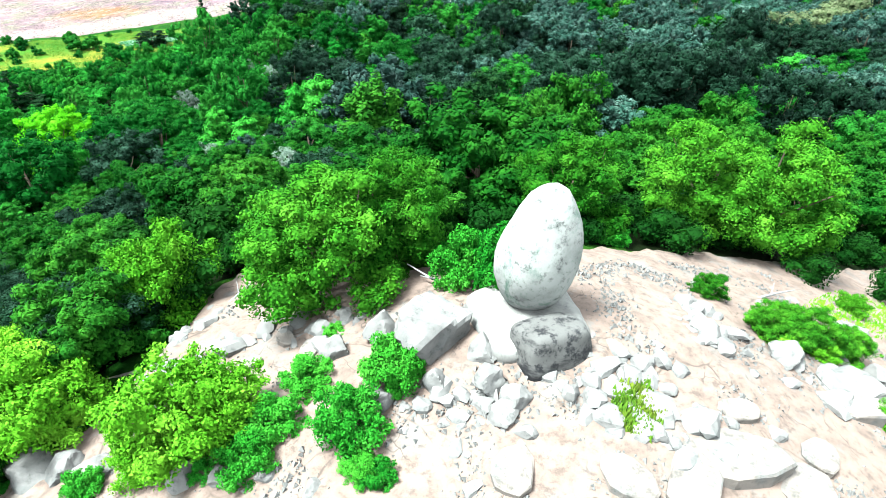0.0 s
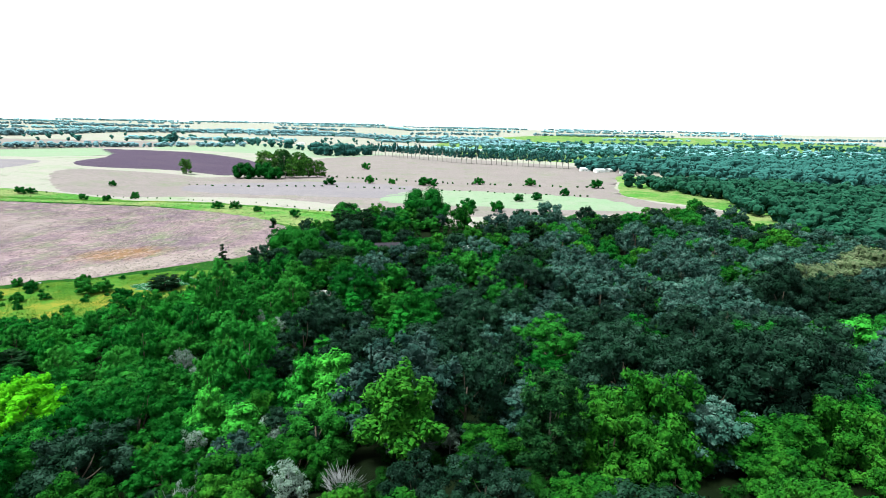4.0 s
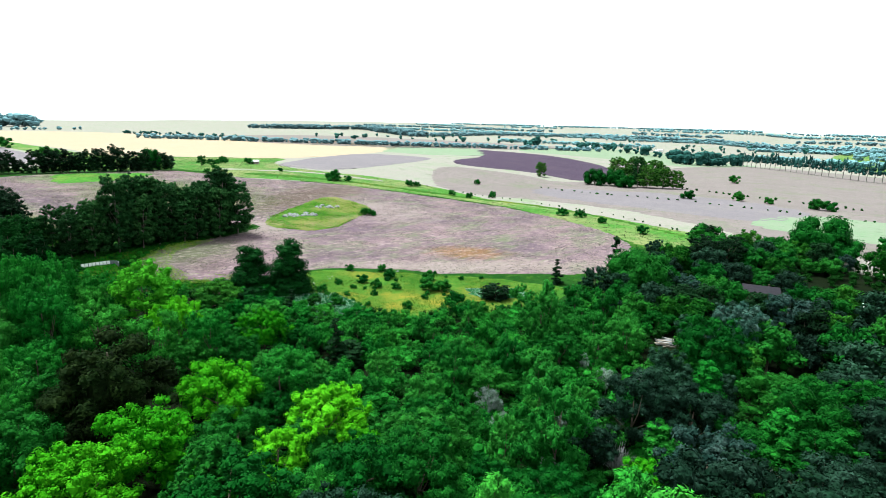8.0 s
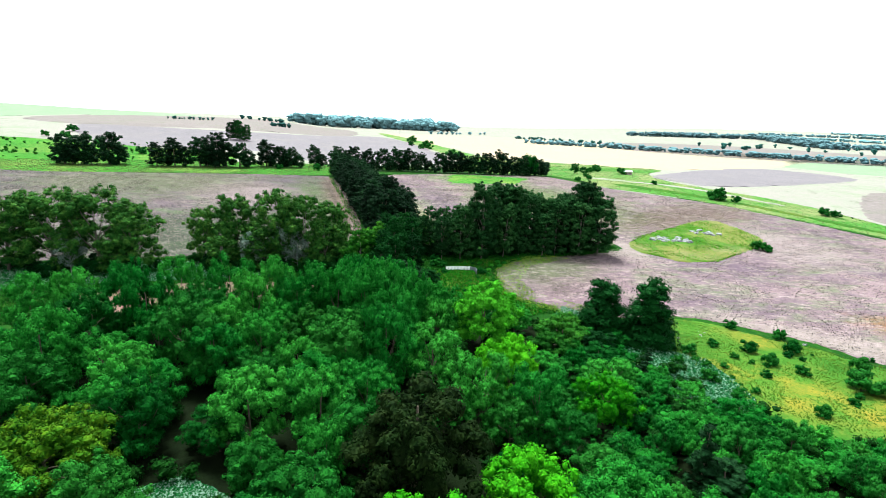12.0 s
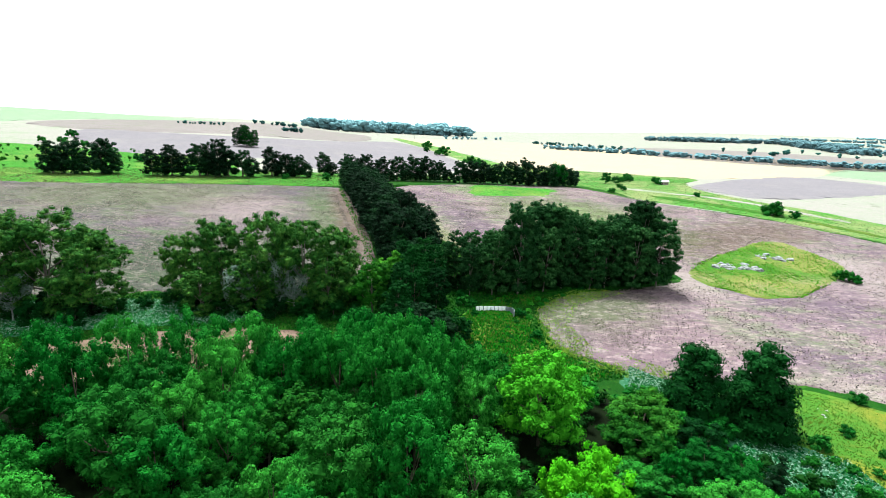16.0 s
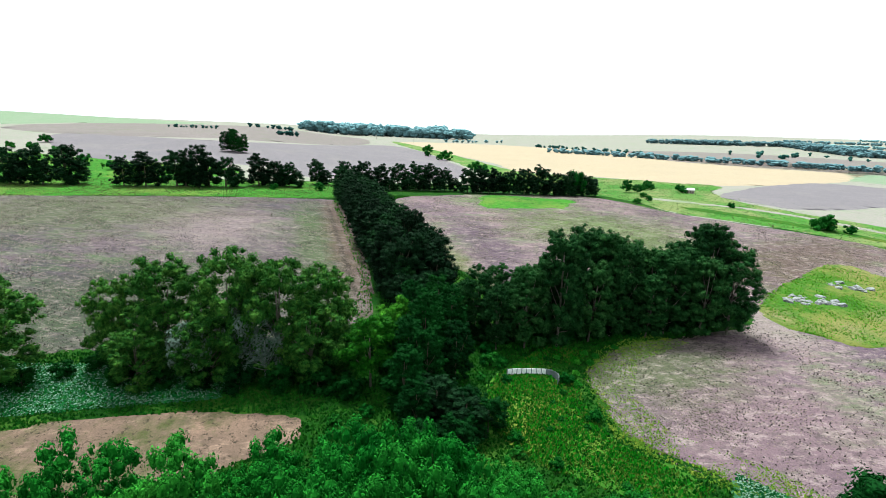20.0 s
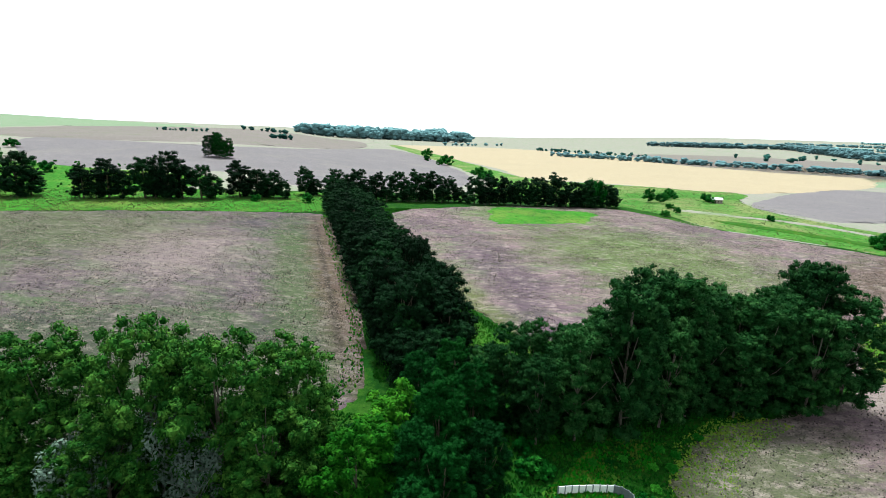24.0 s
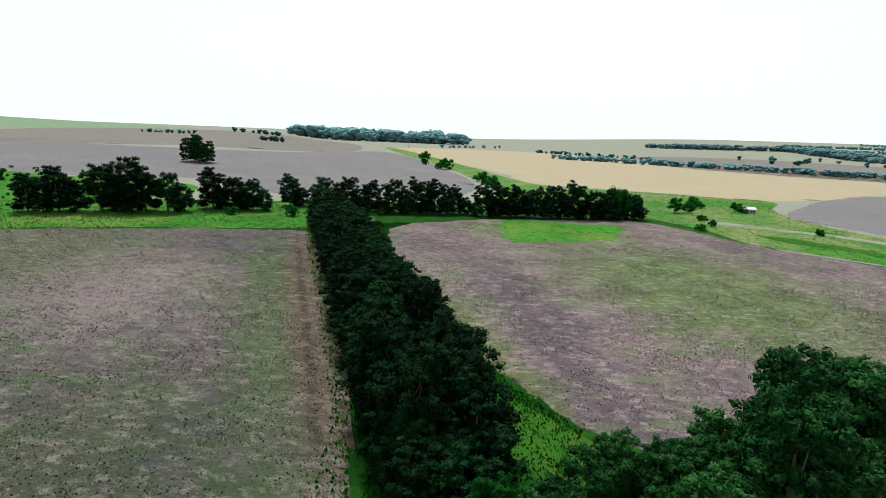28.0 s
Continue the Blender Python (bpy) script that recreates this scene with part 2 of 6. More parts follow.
BARE = soil_material("bare_soil", (0.34, 0.215, 0.165), (0.17, 0.115, 0.09), (0.075, 0.09, 0.03), (0.05, 0.04, 0.03), (0.45, 0.3, 0.235), 88, 1.0, (0.55, 0.64), (0.52, 0.62))
WHEAT = soil_material("ripe_grain", (0.45, 0.359, 0.255), (0.407, 0.322, 0.231), (0.389, 0.316, 0.231), (0.316, 0.248, 0.182), 1.08, 10, 0.3)
PLOUGH = soil_material("ploughed_soil", (0.085, 0.06, 0.095), (0.065, 0.045, 0.075), (0.1, 0.07, 0.1), (0.045, 0.03, 0.05), 1.15, 35, 0.4, rows=0.05)
PALE = soil_material("pale_pasture", (0.254, 0.205, 0.207), (0.212, 0.172, 0.175), (0.18, 0.196, 0.128), (0.116, 0.106, 0.0952), 1.25, 25, 0.3)
PRAIRIE = soil_material("dry_grassland", (0.283, 0.276, 0.234), (0.34, 0.283, 0.283), (0.198, 0.276, 0.142), (0.156, 0.176, 0.12), 1.2, 20, 0.05)
GREY = soil_material("grey_fallow", (0.231, 0.199, 0.22), (0.194, 0.168, 0.188), (0.251, 0.22, 0.22), (0.13, 0.115, 0.126), 1.15, 25, 0.3)
MEADOW = soil_material("meadow_grass", (0.1, 0.22, 0.024), (0.04, 0.135, 0.014), (0.19, 0.22, 0.035), (0.02, 0.07, 0.008), 0, 0, 0.7, patch_at=(0.48, 0.6), zone=(0.33, 0.25, 0.035), spots=((-133, 180, 22, 16), (-146, 176, 12, 10), (-118, 190, 16, 12), (-158, 196, 9, 8), (-110, 205, 14, 12)))
YGRASS = soil_material("yellow_grass", (0.06, 0.16, 0.016), (0.032, 0.11, 0.012), (0.17, 0.17, 0.03), (0.018, 0.07, 0.008), 0, 0, 0.5, patch_at=(0.52, 0.66))
KNOLL = soil_material("knoll_grass", (0.1, 0.2, 0.022), (0.045, 0.15, 0.014), (0.22, 0.215, 0.06), (0.03, 0.075, 0.012), 0, 0, 0.9, speck_at=(0.55, 0.66), patch_at=(0.46, 0.56), zone=(0.32, 0.25, 0.14), spots=((-236, 240, 13, 14), (-244, 266, 12, 16), (-252, 226, 12, 8), (-288, 298, 12, 10), (-258, 298, 12, 8)))
# leaf litter, its colour blackened for the shade under the trees
SHADED_HUMUS = soil_material("shade_dark_leaf_litter", (0.008, 0.013, 0.004), (0.005, 0.01, 0.003), (0.01, 0.02, 0.005), (0.003, 0.005, 0.002))
BRIGHT = soil_material("fresh_grass", (0.085, 0.29, 0.03), (0.05, 0.185, 0.019), (0.213, 0.29, 0.06), (0.014, 0.05, 0.008), 0, 0, 0.5, speck_at=(0.55, 0.66), patch_at=(0.5, 0.66))
BELT = soil_material("belt_grass", (0.1, 0.26, 0.04), (0.06, 0.19, 0.025), (0.25, 0.275, 0.11), (0.03, 0.07, 0.015), 1.3, 60, 0.35, speck_at=(0.55, 0.66), patch_at=(0.45, 0.58))
PALEGREEN = soil_material("pale_green_pasture", (0.198, 0.283, 0.17), (0.241, 0.283, 0.205), (0.283, 0.283, 0.234), (0.127, 0.184, 0.106), 1.1, 15, 0.1)
REED = soil_material("reed_bed", (0.018, 0.12, 0.04), (0.012, 0.075, 0.026), (0.026, 0.14, 0.045), (0.1, 0.2, 0.13), 0, 0, 1.6, (0.56, 0.62))
SAND = rock_material("pink_granite_grit", (0.238, 0.176, 0.152), (0.197, 0.18, 0.172), (0.09, 0.07, 0.06), (0.53, 0.72), cracks=0.22)
GRANITE = rock_material("grey_granite", (0.221, 0.215, 0.215), (0.148, 0.153, 0.154), (0.05, 0.05, 0.054), (0.57, 0.76))
BALANCED = rock_material("lichened_granite", (0.37, 0.378, 0.374), (0.13, 0.2, 0.165), (0.045, 0.05, 0.05), (0.54, 0.7), (1.6, 0.5, 0.9))
STAINED = rock_material("water_stained_granite", (0.3, 0.292, 0.286), (0.2, 0.2, 0.205), (0.05, 0.05, 0.055), (0.6, 0.74), (0.5, 0.5, 2.6))
OUTCROP = rock_material("weathered_pale_granite", (0.34, 0.34, 0.345), (0.2, 0.21, 0.2), (0.05, 0.05, 0.05), (0.48, 0.62))
BARK = plain_material("bark", (0.07, 0.055, 0.04), (0.14, 0.11, 0.085), 2.0, 0.9)
PALE_BARK = plain_material("pale_bark", (0.19, 0.165, 0.14), (0.09, 0.075, 0.06), 1.5, 0.85)
WHITE_BARK = plain_material("white_bark", (0.36, 0.34, 0.3), (0.22, 0.2, 0.18), 1.5, 0.85)
DEAD = plain_material("dead_wood", (0.36, 0.36, 0.37), (0.24, 0.24, 0.25), 3.0, 0.9)
CONCRETE = plain_material("white_concrete", (1.35, 1.35, 1.32), (1.1, 1.12, 1.1), 1.2, 0.85)
GREY_CONCRETE = plain_material("grey_concrete", (0.24, 0.27, 0.29), (0.16, 0.19, 0.2), 1.2, 0.85)
TIN = plain_material("pale_tin", (0.75, 0.76, 0.78), (0.6, 0.6, 0.62), 1.0, 0.5, 0.2)
TAR = plain_material("dark_tar_roof", (0.016, 0.014, 0.02), (0.03, 0.025, 0.034), 1.0, 0.95)
REDWALL = plain_material("red_brick", (0.32, 0.12, 0.08), (0.24, 0.09, 0.06), 2.0, 0.85)
PLASTER = plain_material("pale_plaster", (0.5, 0.42, 0.36), (0.4, 0.33, 0.28), 1.0, 0.9)
PANE = plain_material("window_glass", (0.03, 0.035, 0.04), (0.02, 0.025, 0.03), 1.0, 0.15)

LEAF = {
    "lime": leaf_material("lime_leaf", (0.02, 0.17, 0.002), (0.085, 0.5, 0.008), (0.1, 0.46, 0.01)),
    "broad": leaf_material("green_leaf", (0.0032, 0.04, 0.005), (0.02, 0.175, 0.017), (0.026, 0.19, 0.021)),
    "poplar": leaf_material("poplar_leaf", (0.005, 0.054, 0.006), (0.04, 0.34, 0.031), (0.054, 0.37, 0.037)),
    "grey": leaf_material("grey_leaf", (0.003, 0.013, 0.006), (0.014, 0.046, 0.025), (0.046, 0.1, 0.07)),
    "haze": leaf_material("blue_grey_leaf", (0.01, 0.038, 0.028), (0.052, 0.118, 0.094), (0.13, 0.21, 0.185)),
    "silver": leaf_material("silver_leaf", (0.1, 0.15, 0.12), (0.2, 0.27, 0.22), (0.26, 0.32, 0.28)),
    "olive": leaf_material("olive_leaf", (0.004, 0.038, 0.004), (0.026, 0.165, 0.012), (0.05, 0.22, 0.018)),
    "cream": leaf_material("cream_blossom_leaf", (0.07, 0.13, 0.05), (0.22, 0.26, 0.13), (0.3, 0.31, 0.19)),
    "dark": leaf_material("dark_conifer_leaf", (0.0018, 0.01, 0.0035), (0.01, 0.042, 0.014), (0.016, 0.056, 0.018), 0.02),
    "gum": leaf_material("gum_leaf", (0.003, 0.024, 0.006), (0.033, 0.128, 0.031), (0.07, 0.185, 0.052)),
    "brown": leaf_material("brown_cedar_leaf", (0.005, 0.016, 0.003), (0.022, 0.048, 0.008), (0.036, 0.06, 0.013)),
    "scrub": leaf_material("scrub_leaf", (0.03, 0.16, 0.004), (0.19, 0.56, 0.03), (0.26, 0.6, 0.045)),
    "herb": leaf_material("herb_leaf", (0.014, 0.13, 0.008), (0.07, 0.42, 0.035), (0.115, 0.48, 0.05)),
    "hill": leaf_material("hilltop_leaf", (0.008, 0.062, 0.004), (0.046, 0.235, 0.012), (0.085, 0.3, 0.02)),
    # near-black leaf: the shade in gaps between trees, put into colour
    "under": leaf_material("shade_dark_undergrowth_leaf", (0.002, 0.016, 0.002), (0.008, 0.06, 0.006), (0.01, 0.065, 0.007)),
    "golden": leaf_material("golden_leaf", (0.008, 0.05, 0.002), (0.06, 0.19, 0.006), (0.13, 0.26, 0.01)),
    "spring": leaf_material("spring_leaf", (0.012, 0.12, 0.004), (0.055, 0.4, 0.014), (0.07, 0.4, 0.02)),
    "gumtop": leaf_material("spreading_gum_leaf", (0.005, 0.04, 0.006), (0.078, 0.265, 0.036), (0.17, 0.37, 0.055)),
    "marsh": leaf_material("marsh_plant_leaf", (0.008, 0.07, 0.016), (0.03, 0.2, 0.05), (0.04, 0.22, 0.06)),
    "meadow": leaf_material("meadow_grass_leaf", (0.05, 0.15, 0.014), (0.15, 0.27, 0.03), (0.24, 0.27, 0.04)),
    # dark leaf; on darkbush and darkgum it stands for shade
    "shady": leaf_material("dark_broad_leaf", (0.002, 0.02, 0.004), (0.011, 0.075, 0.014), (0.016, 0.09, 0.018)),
    "sapling": leaf_material("young_poplar_leaf", (0.006, 0.06, 0.007), (0.036, 0.27, 0.029), (0.05, 0.31, 0.037)),
    "weed": leaf_material("dull_weed_leaf", (0.06, 0.075, 0.032), (0.12, 0.145, 0.055), (0.17, 0.18, 0.075)),
    # middle distance: some haze is mixed into this leaf colour
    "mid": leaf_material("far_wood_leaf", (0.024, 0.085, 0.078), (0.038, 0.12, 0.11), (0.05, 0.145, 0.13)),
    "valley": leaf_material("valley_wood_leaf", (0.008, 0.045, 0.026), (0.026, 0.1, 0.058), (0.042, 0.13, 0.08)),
    # farthest belts: pale blue haze put into the leaf colour
    "blue": leaf_material("haze_blue_leaf", (0.18, 0.33, 0.37), (0.22, 0.38, 0.43), (0.24, 0.4, 0.45)),
}

# ---- terrain ----


def smooth(a, b, v):
    t = np.clip((v - a) / (b - a), 0, 1)
    return t * t * (3 - 2 * t)


def height(x, y):
    x, y = np.asarray(x, float), np.asarray(y, float)
    z = -7.0 + 16.0 * smooth(0, 330, -140 - x)
    z = z + 22.0 * smooth(300, 700, -140 - x) * smooth(260, -60, y)
    z = z + 22 * np.exp(-(((x + 1900) / 800) ** 2 + ((y + 1000) / 620) ** 2))
    z = z + 80 * smooth(1500, 4200, y)
    z = z + 6 * smooth(180, 480, y) * smooth(-260, -120, x)
    z = z + 34.0 * np.exp(-((x - 3) ** 2 + (y - 14) ** 2) / 64.0 ** 2)
    z = z + 1.8 * np.exp(-((x - 7) ** 2 + (y - 20) ** 2) / 10.0 ** 2)
    z = z + 9.0 * np.exp(-(((x - 50) / 38.0) ** 2 + ((y - 88) / 38.0) ** 2))
    return z


def up(x, y):
    return float(height(x, y))


def mesh_of(name, verts, faces, mats, smooth_faces=False, slots=None):
    me = bpy.data.meshes.new(name)
    me.from_pydata([tuple(v) for v in verts], [], faces)
    for m in mats:
        me.materials.append(m)
    if slots is not None:
        me.polygons.foreach_set("material_index", np.asarray(slots, dtype=np.int32))
    if smooth_faces:
        me.polygons.foreach_set("use_smooth", np.ones(len(me.polygons), dtype=bool))
    me.update()
    return me


def spread(lo, hi, step, far, grow=1.07):
    mid = list(np.arange(lo, hi, step))
    for sign, start in ((-1, lo), (1, hi)):
        v, s = start, step
        while abs(v) < far:
            s *= grow
            v += sign * s
            mid.append(v)
    return np.array(sorted(mid))


def sheet(name, xs, ys, lift, mat):
    X, Y = np.meshgrid(xs, ys)
    v = np.stack([X.ravel(), Y.ravel(), (height(X, Y) + lift).ravel()], 1)
    w = len(xs)
    faces = [(j * w + i, j * w + i + 1, (j + 1) * w + i + 1, (j + 1) * w + i) for j in range(len(ys) - 1) for i in range(w - 1)]
    return new(name, mesh_of(name, v, faces, [mat], True))


tagged(sheet("ground", spread(-480, 60, 4.0, 4800), spread(-20, 400, 4.0, 4800), 0.0, PRAIRIE),
       "rolling pale dry grassland reaching the horizon", "ground", kind="structure")


def distance_in(poly, P):
    """Signed distance to a closed outline (inside negative) and the nearest place on it."""
    a = np.array(poly, float)
    b = np.roll(a, -1, 0)
    best, near = np.full(len(P), 1e9), P.copy()
    inside = np.zeros(len(P), bool)
    for p, q in zip(a, b):
        d = q - p
        t = np.clip(((P - p) @ d) / (d @ d), 0, 1)
        c = p + t[:, None] * d
        r = np.hypot(*(P - c).T)
        m = r < best
        best[m], near[m] = r[m], c[m]
        cross = ((p[1] > P[:, 1]) != (q[1] > P[:, 1])) & (P[:, 0] < (q[0] - p[0]) * (P[:, 1] - p[1]) / (q[1] - p[1] + 1e-12) + p[0])
        inside ^= cross
    return np.where(inside, -best, best), near


def ragged(poly, rough, step):
    """The outline cut into short lengths and rounded, with an uneven edge."""
    pts = []
    n = len(poly)
    for i in range(n):
        p0, p1, p2, p3 = (Vector(poly[(i + k) % n]) for k in (-1, 0, 1, 2))
        m = max(2, int((p2 - p1).length / step))
        for k in range(m):
            t = k / m
            q = 0.5 * (2 * p1 + (p2 - p0) * t + (2 * p0 - 5 * p1 + 4 * p2 - p3) * t * t + (3 * p1 - p0 - 3 * p2 + p3) * t ** 3)
            w = noise.noise_vector((q.x / (step * 2.5), q.y / (step * 2.5), 3.0))
            pts.append((q.x + w.x * rough, q.y + w.y * rough))
    return pts


def field(name, poly, mat, step, lift, label, category="field", rough=1.5, relief=0.0):
    """A patch of ground of its own, laid on the terrain inside an outline."""
    edge = ragged(poly, rough, step * 2)
    a = np.array(edge)
    xs = np.arange(a[:, 0].min() - step, a[:, 0].max() + 2 * step, step)
    ys = np.arange(a[:, 1].min() - step, a[:, 1].max() + 2 * step, step)
    X, Y = np.meshgrid(xs, ys)
    P = np.stack([X.ravel(), Y.ravel()], 1)
    d, near = distance_in(edge, P)
    w = len(xs)
    quads = np.array([(j * w + i, j * w + i + 1, (j + 1) * w + i + 1, (j + 1) * w + i) for j in range(len(ys) - 1) for i in range(w - 1)])
    keep = (d[quads] < 0.0).sum(1) >= 1
    quads = quads[keep]
    out = d > -0.3 * step
    P[out] = near[out]
    used = np.unique(quads)
    back = np.full(len(P), -1)
    back[used] = np.arange(len(used))
    P = P[used]
    z = height(P[:, 0], P[:, 1]) + np.where(out[used], -0.12, lift)
    if relief:
        z = z + np.array([relief * abs(noise.fractal((x * 0.35, y * 0.35, 2.0), 0.9, 2.1, 4)) for x, y in P])
    ob = new(name, mesh_of(name, np.column_stack([P, z]), [tuple(int(k) for k in q) for q in back[quads]], [mat], True))
    return tagged(ob, label, category, kind="structure")


FIELD_A = [(-454, 146), (-464, 196), (-460, 250), (-451, 275), (-396, 297), (-339, 345), (-280, 372), (-216, 385), (-150, 362), (-97, 322), (-88, 268),
           (-110, 240), (-137, 218), (-157, 208), (-176, 190), (-177, 172), (-188, 150), (-195, 143), (-204, 138.5), (-216, 139.5), (-230, 144.5), (-240, 156), (-243, 172), (-246, 195), (-253, 213),
           (-266, 205), (-270, 160), (-281, 143), (-300, 135), (-330, 129), (-411, 127), (-440, 132)]
FIELD_B = [(-441, -160), (-446, -70), (-447, 8), (-441, 88), (-425, 99), (-395, 104), (-313, 103), (-272, 99), (-258, 88), (-256, 60), (-256, 27), (-256, 3), (-252, -60), (-250, -160)]
ISLAND = [(-258, 221), (-268, 231), (-280, 254), (-299, 296), (-292, 307), (-264, 304), (-248, 290), (-236, 264), (-228, 246), (-231, 228), (-244, 219)]
WHEAT_P = [(-1604, 330), (-1124, 316), (-799, 318), (-666, 304), (-613, 375), (-544, 459), (-627, 715), (-881, 1061), (-1205, 895), (-1623, 660)]
PLOUGH_P = [(-442, 655), (-470, 760), (-613, 985), (-339, 886), (-258, 740), (-250, 627), (-313, 632), (-393, 597)]
REEDS = [[(-252, -60), (-252, 20), (-248, 50), (-241, 66), (-231, 62), (-230, 30), (-226, -60)], [(-192, 152), (-176, 162), (-168, 157), (-178, 143)],
         [(-164, 156), (-150, 172), (-130, 168), (-118, 158), (-132, 146), (-150, 150)], [(-125, 44), (-116, 50), (-112, 58), (-120, 60), (-128, 52)], [(-120, 206), (-104, 220), (-96, 214), (-108, 200)]]
field("woodland_floor", [(-470, -200), (-520, -100), (-520, 300), (-460, 300), (-396, 300), (-339, 350), (-216, 392), (-90, 330), (0, 330), (150, 350), (230, 330), (300, 230), (300, -200)],
      GRASS, 5.0, 0.06, "dark green grass and undergrowth", "grass", rough=3)
# litter floor with the wood's shade already in its colour
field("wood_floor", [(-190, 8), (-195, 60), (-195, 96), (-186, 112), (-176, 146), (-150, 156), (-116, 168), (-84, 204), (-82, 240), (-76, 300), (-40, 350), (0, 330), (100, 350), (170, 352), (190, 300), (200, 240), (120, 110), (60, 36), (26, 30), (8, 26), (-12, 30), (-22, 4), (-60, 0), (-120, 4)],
      SHADED_HUMUS, 4.0, 0.14, "leaf litter under the trees, darkened in colour for shade", "soil", rough=3)
field("grass_belt", [(-640, 292), (-613, 360), (-550, 452), (-485, 398), (-420, 382), (-300, 420), (-60, 366), (-85, 320), (-216, 386), (-339, 346), (-396, 298), (-462, 280), (-490, 200), (-545, 215)],
      BELT, 4.0, 0.16, "fresh green grass belt along the field edge", "grass", rough=2)
field("grass_belt", [(-442, -160), (-447, 8), (-441, 100), (-455, 128), (-500, 128), (-520, 60), (-510, -160)], BRIGHT, 4.0, 0.16, "bright green grass strip below the pines", "grass", rough=2)
field("farm_lane", [(-410, 310), (-340, 360), (-215, 402), (-140, 382), (-60, 345), (-58, 352), (-140, 392), (-216, 412), (-345, 371), (-416, 322)], YGRASS, 4.0, 0.32, "yellow-green grassy lane between hedges", "lane", rough=1)
field("fallow_field", FIELD_A, FALLOW, 2.5, 0.24, "pinkish fallow field with stubble and dark clods", rough=2.8)
field("fallow_field", FIELD_B, FALLOW_B, 2.5, 0.24, "brownish fallow field with worked tracks along its edge")
field("grass_patch", [(-461, 198), (-440, 186), (-413, 178), (-409, 200), (-411, 230), (-424, 240), (-438, 250), (-450, 226)], BRIGHT, 1.5, 0.34, "bright green grass patch in a fallow field", "grass", rough=5)
field("green_lane", [(-1564, 308), (-969, 279), (-720, 262), (-600, 256), (-621, 312), (-685, 304), (-848, 313), (-1152, 330), (-1595, 340)], BELT, 8.0, 0.5, "green grassy strip between grain and fallow", "grass", rough=3)
field("dry_lane", [(-456, 316), (-432, 342), (-404, 372), (-340, 398), (-338, 391), (-399, 364), (-424, 336), (-448, 310)], PRAIRIE, 3.0, 0.36, "pale dry lane through the green belt", "lane", rough=2)
field("grass_strip", [(-455, 131), (-411, 126), (-330, 128), (-300, 134), (-281, 142), (-270, 160), (-262, 152), (-272, 128), (-300, 124), (-330, 121), (-440, 122)], YGRASS, 2.0, 0.26, "bright rough grass strip along the pine avenue", "grass", rough=2.5)
field("grass_knoll", ISLAND, KNOLL, 2.0, 0.5, "yellow-green grassy knoll with outcropping stones", "grass", rough=3)
field("meadow", [(-178, 184), (-150, 209), (-117, 226), (-92, 232), (-88, 205), (-110, 178), (-117, 158), (-132, 148), (-150, 148), (-162, 160)], MEADOW, 2.5, 0.16, "yellow-green meadow with golden dry patches, dotted with bushes", "meadow", rough=2.5)
field("bare_patch", [(-222, 10), (-228, 40), (-226, 62), (-222, 80), (-212, 74), (-205, 50), (-204, 10)], BARE, 1.5, 0.16, "dry brown bare soil patch", "soil", rough=3)
field("grassy_track", [(-236, 139), (-226, 137), (-206, 136), (-190, 146), (-184, 136), (-200, 119), (-216, 113), (-234, 122)], MEADOW, 2.5, 0.18, "fresh green grass track beside the field", "grass")
for poly in REEDS:
    field("reed_bed", poly, REED, 2.5, 0.22, "dark green marshy bed with pale flower heads", "reeds")
field("grain_field", WHEAT_P, WHEAT, 14.0, 0.35, "pale golden ripe grain field", rough=3)
field("ploughed_field", PLOUGH_P, PLOUGH, 9.0, 0.35, "dark violet-brown freshly ploughed field", rough=2)
field("grey_field", [(-782, -162), (-804, 35), (-1300, 230), (-1150, 288), (-610, 234), (-545, 84), (-594, 47), (-610, -89)], GREY, 12.0, 0.35, "grey-violet fallow field on the slope", rough=3)
field("grey_field", [(-485, 402), (-591, 615), (-470, 640), (-404, 424), (-430, 386)], GREY, 8.0, 0.35, "grey-violet fallow field beside grain", rough=2)
field("green_edge", [(110, 384), (200, 392), (146, 483), (176, 600), (214, 720), (300, 640), (280, 480), (240, 380), (200, 340), (150, 350)], BELT, 8.0, 0.25, "rough green grass at the edge of the wood", "grass", rough=3)
field("pasture", [(-300, 425), (-200, 436), (-73, 396), (-30, 358), (120, 380), (207, 385), (149, 483), (216, 720), (261, 841), (-115, 1197), (-240, 1062), (-240, 630), (-300, 600), (-390, 560)],
      PALE, 12.0, 0.35, "pale pinkish dry pasture crossed by hedges", rough=3)
field("hill_pasture", [(-830, -240), (-825, 20), (-1300, 215), (-1900, 240), (-1900, -100), (-1300, -300)], PALE, 20.0, 0.6, "pale dry pasture on the far slope", rough=6)
field("green_slope", [(-1250, -320), (-1400, -260), (-2100, -250), (-2300, -1200), (-1500, -1300), (-800, -700), (-700, -330)], PALEGREEN, 20.0, 0.7, "pale green grassy hillside", rough=6)
field("green_field", [(-640, 720), (-480, 780), (-620, 1000), (-900, 1250), (-900, 1060)], PALEGREEN, 14.0, 0.35, "pale green field beyond the grain", rough=3)
field("pasture", [(-1000, 700), (-640, 1000), (-640, 1500), (-1500, 1500), (-1500, 1000)], PALE, 25.0, 0.35, "pale dry far pasture", rough=6)
field("green_field", [(-500, 1000), (-250, 1080), (-150, 1260), (-500, 1500), (-640, 1250)], PALEGREEN, 20.0, 0.35, "pale green far field", rough=5)
field("green_field", [(-60, 420), (40, 395), (140, 400), (110, 470), (-20, 500)], PALEGREEN, 8.0, 0.6, "pale green grazed strip in the pasture", rough=5)
